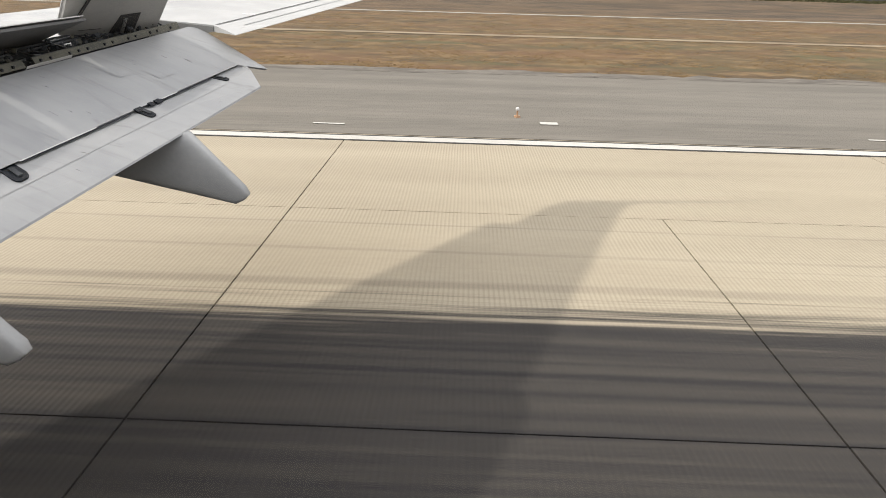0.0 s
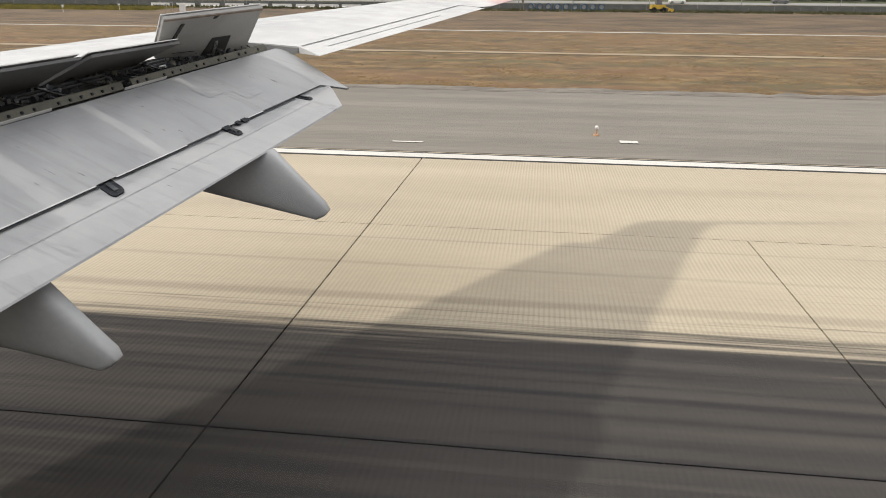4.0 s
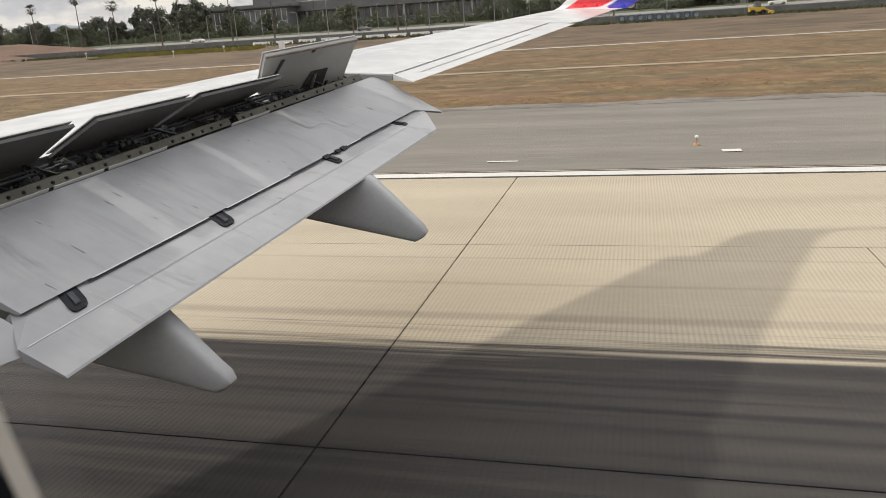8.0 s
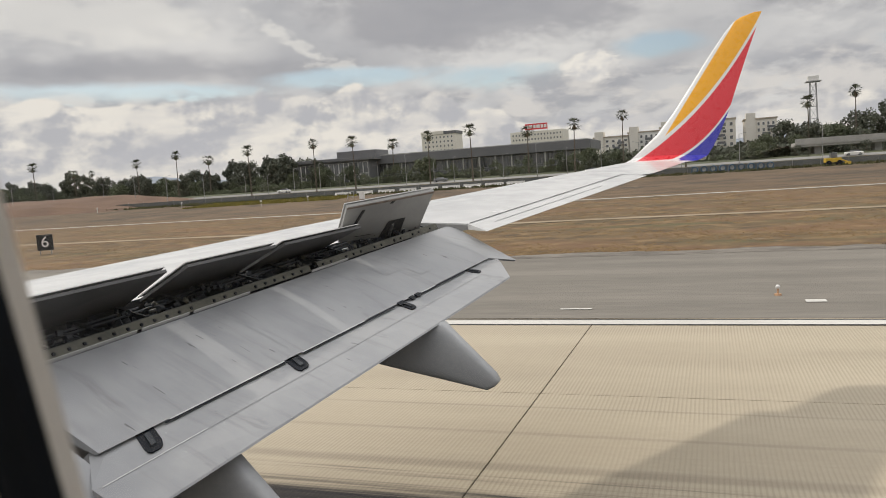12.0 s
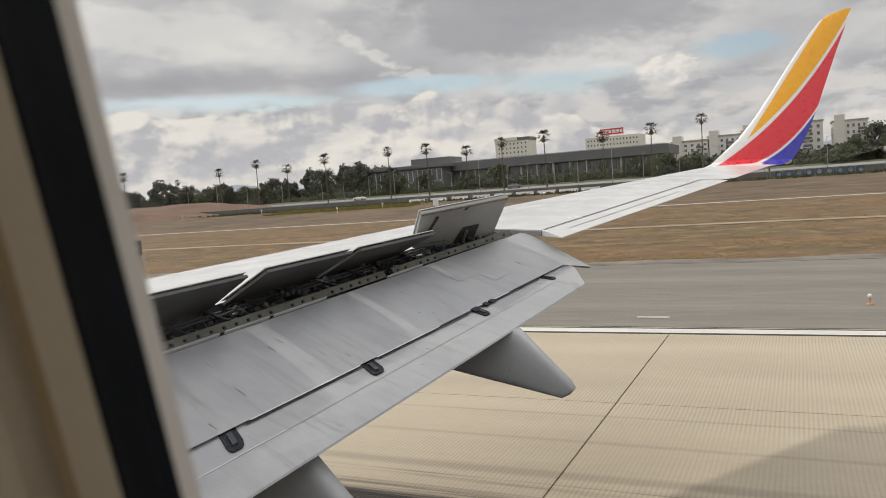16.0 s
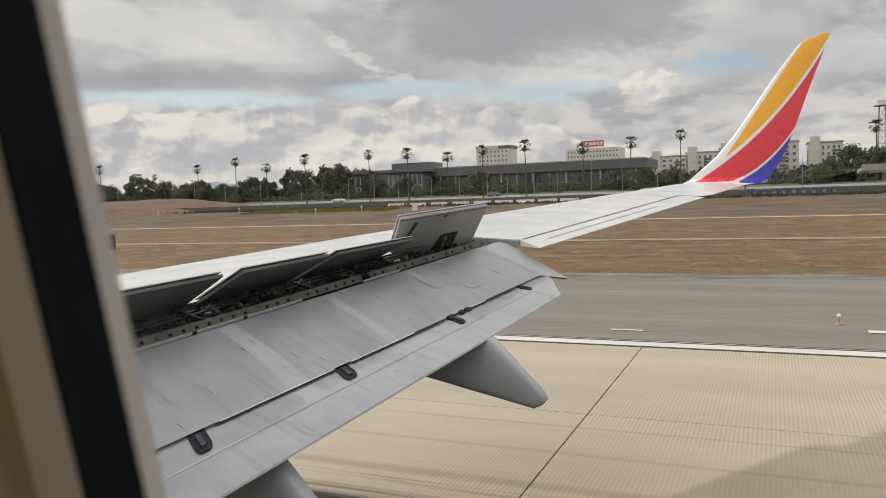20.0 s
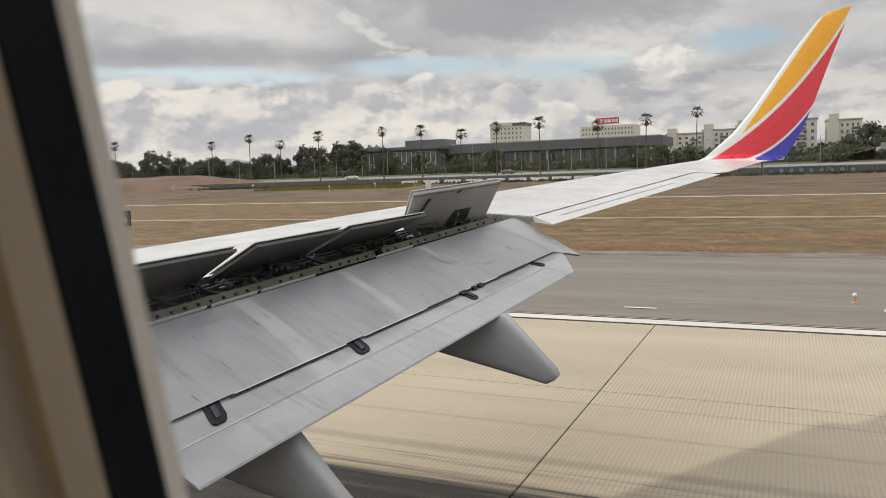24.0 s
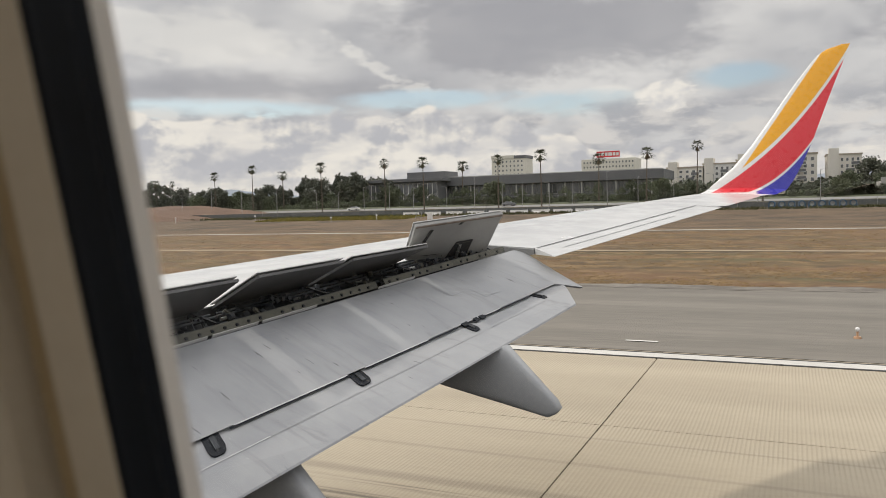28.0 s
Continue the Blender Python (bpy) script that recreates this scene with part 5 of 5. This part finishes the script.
def build_apartments():
    rnd = random.Random(5)
    for az, w, h, mat, label in ((6.9, 15, 14.5, "cream_wall", "cream apartment house with balconies"), (4.6, 13, 15.5, "white_wall", "white apartment house with stacked balconies"), (2.2, 15, 16.5, "white_wall", "white stepped apartment house with balconies"),
                                 (-0.3, 15, 18.0, "cream_wall", "tall cream apartment house with balconies"), (-3.2, 12, 17.0, "cream_wall", "cream apartment tower beside trees")):
        ob = house("apartment_house", az, 330, label, "building")
        part("wall", block(-w / 2, w / 2, 0, 14, -2, h, 0.1), M[mat], ob)
        part("tower", block(-w / 2 + 0.6, -w / 2 + 4.2, -1.0, 6, -2, h + 2.6, 0.1), M["cream_wall"], ob, "stair tower")
        part("roof", block(-w / 2 - 0.3, w / 2 + 0.3, -0.3, 14.3, h, h + 0.5), M["tan_wall"], ob)
        facade(ob, -w / 2 + 4.4, w / 2 - 0.4, -0.04, 4.0, h - 0.6, 4, 5, 0.42, 0.48)
        for j in range(4):
            z = 5.2 + j * (h - 6) / 4.2
            x = rnd.choice((0.5, 2.4))
            deck = part("balcony", block(x, x + 3.0, -1.5, 0, z, z + 0.2), M["white_wall"], ob)
            part("railing", block(x, x + 3.0, -1.5, -1.42, z + 0.2, z + 1.2), M["dark_panel"], deck)


def build_bridge():
    """Road bridge on pale piers, with a parapet."""
    ob = thing("road_bridge", pose(0, 0, 0), "long grey concrete road bridge on square piers", "bridge", "", "structure")
    x0, x1, y = 22.0, 190.0, 236.0
    part("deck", block(x0, x1, y, y + 12, 7.0, 8.3, 0.1), M["concrete"], ob, "grey bridge deck")
    part("parapet", block(x0, x1, y - 0.3, y, 7.6, 9.3, 0.05), M["concrete"], ob)
    for x in np.arange(x0 + 6, x1, 15.0):
        part("pier", block(x - 0.9, x + 0.9, y + 2, y + 9, 1.5, 7.0, 0.1), M["concrete"], ob)
    part("abutment", skin([[Vector((x0 - 28, y - 4, 2.0)), Vector((x0 - 28, y + 14, 2.0))], [Vector((x0 - 2, y - 1, 7.6)), Vector((x0 - 2, y + 13, 7.6))], [Vector((x0 + 4, y - 1, 1.8)), Vector((x0 + 4, y + 13, 1.8))]]), M["mound_earth"], ob, "earth abutment")


def build_far():
    rows = []
    for y, k in ((3300, 0.0), (3500, 0.55), (3800, 1.0), (4200, 0.8)):
        row = []
        for x in np.arange(-4400, 2800, 120):
            h = 105 + 75 * noise.noise((x * 0.0011, 3.1, 0)) + 40 * noise.noise((x * 0.004, 7.7, 0))
            row.append(Vector((x, y, max(h, 20) * k)))
        rows.append(row)
    bm = skin(rows)
    me = bpy.data.meshes.new("hills")
    bm.to_mesh(me)
    bm.free()
    me.polygons.foreach_set("use_smooth", [True] * len(me.polygons))
    setting("backdrop_hills", me, M["far_hill"], "hazy blue-grey hills on the horizon", "hills")
    # earth mound by the fence
    rows = []
    for y, k in ((186, 0.0), (192, 0.75), (198, 1.0), (225, 1.0)):
        row = []
        for x in np.arange(-330, -150, 6):
            t = min(1.0, max(0.0, (-172 - x) / 30))
            row.append(Vector((x, y, rise(x, y) - 0.2 + k * t * (3.3 + 0.5 * noise.noise((x * 0.08, y, 0))))))
        rows.append(row)
    bm = skin(rows)
    me = bpy.data.meshes.new("mound")
    bm.to_mesh(me)
    bm.free()
    setting("earth_mound", me, M["mound_earth"], "flat-topped mound of reddish bare earth", "earth mound")


def build_small():
    # white concrete barriers along the road
    me = None
    for i in range(9):
        x, y, z = spot(27.0 - i * 1.62, 197)
        if me is None:
            ob = part("barrier", skin([[Vector((u, a, b)) for a, b in ((-0.3, 0), (-0.28, 0.25), (-0.12, 0.45), (-0.09, 0.95), (0.09, 0.95), (0.12, 0.45), (0.28, 0.25), (0.3, 0))] for u in (-2.5, 2.5)], close=True, caps=True), M["white_wall"], None, at=Matrix.Translation((x, y, z)))
            me = ob.data
        else:
            ob = hang("barrier", me, None, None, "", Matrix.Translation((x, y, z)))
        tagged(ob, "white concrete jersey barrier beside the fence", "barrier", "barriers by the fence")
    # runway edge light
    light = thing("runway_light", pose(1.75, 24.9, 0) @ Matrix.Scale(0.8, 4), "small faded orange and white runway edge light", "runway light", "runway lights")
    part("base", tube((0, 0, -0.02), (0, 0, 0.06), 0.14, 0.12, 12), M["orange"], light, "orange base plate")
    part("stem", tube((0, 0, 0.05), (0, 0, 0.26), 0.035, 0.035, 8), M["orange"], light)
    bm = bmesh.new()
    bmesh.ops.create_uvsphere(bm, u_segments=10, v_segments=6, radius=0.085, matrix=Matrix.Translation((0, 0, 0.32)))
    part("lens", bm, M["sign_white"], light, "clear dome lens", True)
    copy_thing(light, pose(-58, 24.9, 0))
    # distance board
    board = thing("distance_sign", pose(-56.3, 51.8, 0, 0, 0, 40), "black square runway distance board with a white 6", "sign")
    part("panel", block(-0.65, 0.65, -0.09, 0.09, 0.35, 1.75, 0.03), M["sign_black"], board, "black panel")
    for x in (-0.45, 0.45):
        part("leg", tube((x, 0, -0.1), (x, 0, 0.4), 0.035, 0.035, 6), M["steel"], board)
    text = bpy.data.curves.new("numeral", "FONT")
    text.body, text.size, text.align_x, text.align_y, text.extrude = "6", 1.35, "CENTER", "CENTER", 0.005
    numeral = new("numeral", text)
    bpy.context.view_layer.update()
    flat = bpy.data.meshes.new_from_object(numeral)
    bpy.data.objects.remove(numeral)
    hang("numeral", flat, M["sign_white"], board, "white numeral 6", pose(0, -0.1, 1.06, 90, 0, 0))


def build_yard():
    """Blue drum cradles, a yellow machine, a white cabinet and a trestle by the fence."""
    rack = thing("drum_cradle", pose(0, 0, -60), "blue steel cradle holding a round drum", "cradle", "blue cradles by the fence")
    bm = bmesh.new()
    n = 20
    rings = [[Vector((r * math.cos(2 * math.pi * i / n), u, 1.25 + r * math.sin(2 * math.pi * i / n))) for i in range(n)] for u, r in ((-0.8, 0.75), (-0.8, 1.1), (0.8, 1.1), (0.8, 0.75), (-0.8, 0.75))]
    part("drum", skin(rings, close=True), M["blue_steel"], rack)
    part("drum_face", tube((0, 0.1, 1.25), (0, 0.3, 1.25), 0.74, 0.74, 20), M["white_wall"], rack, "pale inner disc")
    for x in (-1.0, 1.0):
        part("leg", block(x - 0.12, x + 0.12, -0.8, 0.8, -0.1, 1.1, 0.03), M["blue_steel"], rack)
    for i in range(9):
        x, y, z = spot(1.2 - i * 0.62, 197)
        copy_thing(rack, Matrix.Translation((x, y, rise(x, y) - 0.05)) @ pose(0, 0, 0, 0, 0, (i * 37) % 14 - 7) @ Matrix.Scale(0.72, 4))
    for o in (*rack.children_recursive, rack):
        bpy.data.objects.remove(o)
    x, y, z = spot(-7.6, 193)
    loader = thing("loader", Matrix.Translation((x, y, z)) @ pose(0, 0, 0, 0, 0, 12), "yellow wheeled loader standing by the fence", "loader")
    part("body", block(-1.8, 1.6, -0.8, 0.8, 0.7, 1.7, 0.12), M["machine_yellow"], loader)
    part("cab", block(-0.6, 0.7, -0.7, 0.7, 1.7, 2.9, 0.1), M["window_glass"], loader, "dark glazed cab")
    part("arm", tube((1.3, 0, 1.4), (3.1, 0, 0.7), 0.16, 0.12, 8), M["machine_yellow"], loader)
    part("bucket", block(2.8, 3.6, -0.9, 0.9, 0.1, 0.8, 0.1), M["machine_yellow"], loader)
    for u in (-1.2, 1.1):
        for v in (-0.8, 0.8):
            part("wheel", tube((u, v - 0.18, 0.55), (u, v + 0.18, 0.55), 0.6, 0.6, 16), M["rubber"], loader)
    x, y, z = spot(25.6, 172)
    box = thing("equipment_cabinet", Matrix.Translation((x, y, z)), "white equipment cabinet on the airfield", "cabinet")
    part("body", block(-0.6, 0.6, -0.4, 0.4, 0.0, 1.9, 0.04), M["white_wall"], box)
    part("door", block(-0.5, 0.5, -0.44, -0.403, 0.2, 1.75, 0.01), M["sign_white"], box)
    x, y, z = spot(26.4, 172)
    frame_ = thing("trestle", Matrix.Translation((x, y, z)), "pale steel trestle beside the cabinet", "trestle")
    for a, b in (((-1.3, 0, -0.1), (-0.6, 0, 2.0)), ((0.4, 0, -0.1), (0.7, 0, 2.0)), ((-0.6, 0, 2.0), (0.7, 0, 2.0)), ((-1.0, 0, 0.8), (0.5, 0, 0.8))):
        part("bar", tube(a, b, 0.07, 0.07, 6), M["steel"], frame_)
    for az, d in ((33.0, 168), (29.6, 176), (44.0, 182), (15.0, 180), (38.5, 186), (8.4, 176)):
        x, y, z = spot(az, d)
        post = thing("marker_post", Matrix.Translation((x, y, z)), "short white marker post in the dry brush", "post", "marker posts")
        part("pole", tube((0, 0, -0.1), (0, 0, 1.1), 0.06, 0.05, 6), M["sign_white"], post)
        part("cap", block(-0.25, 0.25, -0.05, 0.05, 1.1, 1.5, 0.02), M["sign_white"], post)


def make_car(body, label):
    """A small parked car: rounded body, glass cabin, four wheels."""
    ob = thing("car", pose(0, 0, -60), label, "car", "cars on the perimeter road")
    rows = []
    for x, z0, z1, w in ((-2.2, 0.45, 0.75, 0.74), (-2.05, 0.3, 0.92, 0.85), (-0.8, 0.25, 0.98, 0.9), (0.9, 0.25, 1.0, 0.9), (2.0, 0.3, 0.94, 0.86), (2.2, 0.42, 0.8, 0.76)):
        rows.append([Vector((x, a * w, z)) for a, z in ((-1, z0 + 0.1), (-0.9, z0), (0.9, z0), (1, z0 + 0.1), (1, z1 - 0.12), (0.85, z1), (-0.85, z1), (-1, z1 - 0.12))])
    part("body", skin(rows, close=True, caps=True), M[body], ob)
    rows = [[Vector((x, a * w, z)) for a, z in ((-1, 0.95), (1, 0.95), (0.86, top), (-0.86, top))] for x, top, w in ((-1.3, 0.98, 0.78), (-0.6, 1.42, 0.76), (0.9, 1.44, 0.76), (1.7, 1.0, 0.78))]
    part("cabin", skin(rows, close=True, caps=True), M["window_glass"], ob, "dark glazed cabin")
    for x in (-1.35, 1.4):
        for y in (-0.8, 0.8):
            wheel = part("wheel", tube((x, y - 0.1, 0.32), (x, y + 0.1, 0.32), 0.32, 0.32, 14), M["rubber"], ob)
            part("rim", tube((x, y - 0.105, 0.32), (x, y + 0.105, 0.32), 0.18, 0.18, 10), M["steel"], wheel)
    return ob


def build_traffic():
    cars = [make_car("white_wall", "small white car on the perimeter road"), make_car("dark_panel", "dark grey car on the perimeter road"), make_car("sign_red", "small red car on the perimeter road")]
    for az, y, k, turn in ((51.5, 207, 0, 0), (46.0, 210, 1, 180), (33.2, 207, 0, 0), (21.0, 210, 1, 180), (9.0, 207, 0, 0), (3.4, 210, 2, 180), (-9.5, 207, 0, 0), (-16.5, 210, 1, 180)):
        x, y, z = spot(az, y)
        y += 16.0
        copy_thing(cars[k], Matrix.Translation((x, y, rise(x, y) + 0.02)) @ pose(0, 0, 0, 0, 0, turn))
    for car in cars:
        for o in (*car.children_recursive, car):
            bpy.data.objects.remove(o)


def build_tower():
    """A braced lattice tower with a platform and a hut on top."""
    x, y, z = spot(-6.5, 318)
    ob = thing("lattice_tower", Matrix.Translation((x, y, z)), "tall steel lattice tower with platforms", "tower")

    def leg(a, h):
        w = 2.3 - 0.9 * h / 27
        return Vector((w * math.cos(a), w * math.sin(a), h))

    corners = [radians(a) for a in (45, 135, 225, 315)]
    for a in corners:
        part("leg", tube(leg(a, -1), leg(a, 27), 0.16, 0.13, 6), M["steel"], ob)
    for i in range(6):
        h0, h1 = i * 4.5, (i + 1) * 4.5
        for a, b in zip(corners, corners[1:] + corners[:1]):
            part("brace", tube(leg(a, h0), leg(b, h1), 0.07, 0.07, 5), M["steel"], ob)
            part("tie", tube(leg(a, h1), leg(b, h1), 0.06, 0.06, 5), M["steel"], ob)
    part("platform", block(-2.6, 2.6, -2.6, 2.6, 27, 27.3), M["steel"], ob)
    part("hut", block(-1.8, 1.8, -1.8, 1.8, 27.3, 29.2, 0.1), M["white_wall"], ob)
    for az, h, d in ((-0.6, 34, 640), (1.2, 36, 660)):
        x, y, z = spot(az, d)
        mast = thing("pylon", Matrix.Translation((x, y, z)), "distant steel power pylon with three crossarms", "pylon", "power pylons")
        for u in (-1.6, 1.6):
            part("leg", tube((u, 0, -1), (u * 0.3, 0, h), 0.25, 0.2, 5), M["steel"], mast)
        for k in range(3):
            part("crossarm", tube((-4 + k * 0.4, 0, h - 2 - 3.5 * k), (4 - k * 0.4, 0, h - 2 - 3.5 * k), 0.2, 0.2, 5), M["steel"], mast)


def build_tufts():
    """Grass tufts at the edge of the field and brush before the fence."""
    rnd = np.random.default_rng(4)

    def scatter(name, n, xr, yr, size, mat, label, power=1.0):
        y = yr[0] + (yr[1] - yr[0]) * rnd.random(n) ** power
        x = rnd.uniform(*xr, n)
        s = size * rnd.uniform(0.5, 1.4, n)
        a = rnd.uniform(0, 6.283, n)
        t = np.clip((y - 130) / 85, 0, 1)
        z = 2.3 * t * t * (3 - 2 * t) - 0.06
        verts = np.empty((n, 6, 3))
        for k, turn in ((0, 0.0), (3, 1.7)):
            dx, dy = np.cos(a + turn) * s * 0.6, np.sin(a + turn) * s * 0.6
            verts[:, k] = np.stack([x - dx, y - dy, z], -1)
            verts[:, k + 1] = np.stack([x + dx, y + dy, z], -1)
            verts[:, k + 2] = np.stack([x + rnd.normal(0, 0.25, n) * s, y + rnd.normal(0, 0.25, n) * s, z + s], -1)
        me = bpy.data.meshes.new(name)
        me.from_pydata(verts.reshape(-1, 3).tolist(), [], np.arange(n * 6).reshape(-1, 3).tolist())
        me.update()
        ob = hang(name, me, mat)
        tagged(ob, label, "grass", "", "stuff")

    # low straw tufts in drifts, thickest beside the verge
    n = 90000
    az = np.radians(rnd.uniform(-31, 57, n))
    y = 38.4 + 79 * rnd.random(n) ** 2.0
    x = -y * np.tan(az)
    drift = np.array([noise.noise((a * 0.22, b * 0.16, 0)) + 0.6 * noise.noise((a * 0.8, b * 0.5, 4)) for a, b in zip(x, y)])
    keep = (np.abs(y - 66.2) > 1.2) & (np.abs(y - 114.5) > 1.6) & (drift > rnd.uniform(-0.25, 0.35, n))
    x, y = x[keep], y[keep]
    n = len(x)
    s = 0.075 * rnd.uniform(0.5, 1.5, n) * (1 + (y - 38) / 160)
    a = rnd.uniform(0, 6.283, n)
    dx, dy = 2.2 * np.cos(a) * s, 0.8 * np.sin(a) * s
    lx = rnd.normal(0, 0.5, n) * s
    verts = np.stack([np.stack([x - dx, y - dy, 0 * x - 0.06], -1), np.stack([x + dx, y + dy, 0 * x - 0.06], -1), np.stack([x + lx, y + 0.6 * s, -0.05 + s * rnd.uniform(0.12, 0.38, n)], -1)], 1)
    me = bpy.data.meshes.new("field_grass")
    me.from_pydata(verts.reshape(-1, 3).tolist(), [], np.arange(n * 3).reshape(-1, 3).tolist())
    me.update()
    tagged(hang("field_grass", me, M["straw"]), "low tufts of dry straw-coloured airfield grass", "grass", "", "stuff")
    scatter("grass_tufts", 3000, (-75, 40), (38.2, 39.3), 0.035, M["straw"], "ragged dry grass along the gravel verge")
    scatter("dry_brush", 9000, (-290, 70), (121, 192), 0.055, M["brush"], "low reddish-brown dry brush before the fence")
    scatter("mustard_weeds", 2200, (-140, -92), (176, 190), 0.45, M["mustard"], "yellow-flowering weeds at the foot of the mound")
    scatter("weeds", 4000, (-260, 120), (190, 199), 0.5, M["weeds"], "olive-green weeds along the fence")


M["brush"] = surface("brush", (0.075, 0.052, 0.032), (0.15, 0.103, 0.062), rough=0.95, scale=0.4, bump=0.0)[0]
M["weeds"] = surface("weeds", (0.05, 0.055, 0.022), (0.14, 0.135, 0.06), rough=0.95, scale=0.25, bump=0.0, stretch=(0.3, 1, 1))[0]
plant()
build_fence()
build_terminal()
build_hotels()
build_apartments()
build_bridge()
build_far()
build_small()
build_yard()
build_traffic()
build_tower()
build_tufts()

# ---------- runway slabs ----------


def build_runway():
    runway = tagged(hang("runway", sheet(-1400, 1400, -23.0, 21.25, -0.035, 100, 4), M["tar"]), "pale grooved concrete runway in large slabs with rubber marks", "runway", "", "structure")
    wide, long, gap = 7.4, 7.0, 0.012
    meshes = {}
    for i in range(-7, 4):
        for j in range(-1, 5):
            # the lane beside the edge line has slabs of twice the length
            twice = j == -1
            if twice and i % 2:
                continue
            size = long * (2 if twice else 1)
            if size not in meshes:
                bm = block(gap, size - gap, gap, wide - gap, -0.03, 0.0, 0.006)
                meshes[size] = bpy.data.meshes.new("slab")
                bm.to_mesh(meshes[size])
                bm.free()
            hang("slab", meshes[size], M["runway"], runway, "", Matrix.Translation((-3.2 + long * i, 21.2 - wide * (j + 2), 0)))
    for x0, x1 in ((-1400, -3.2 - 7 * long), (-3.2 + 4 * long, 1400)):
        far = hang("far_slabs", sheet(x0 + gap, x1 - gap, 21.2 - 6 * wide, 21.2, 0, 40, 6), M["runway"], runway, "the runway farther along")
        tagged(far, kind="stuff")


build_runway()
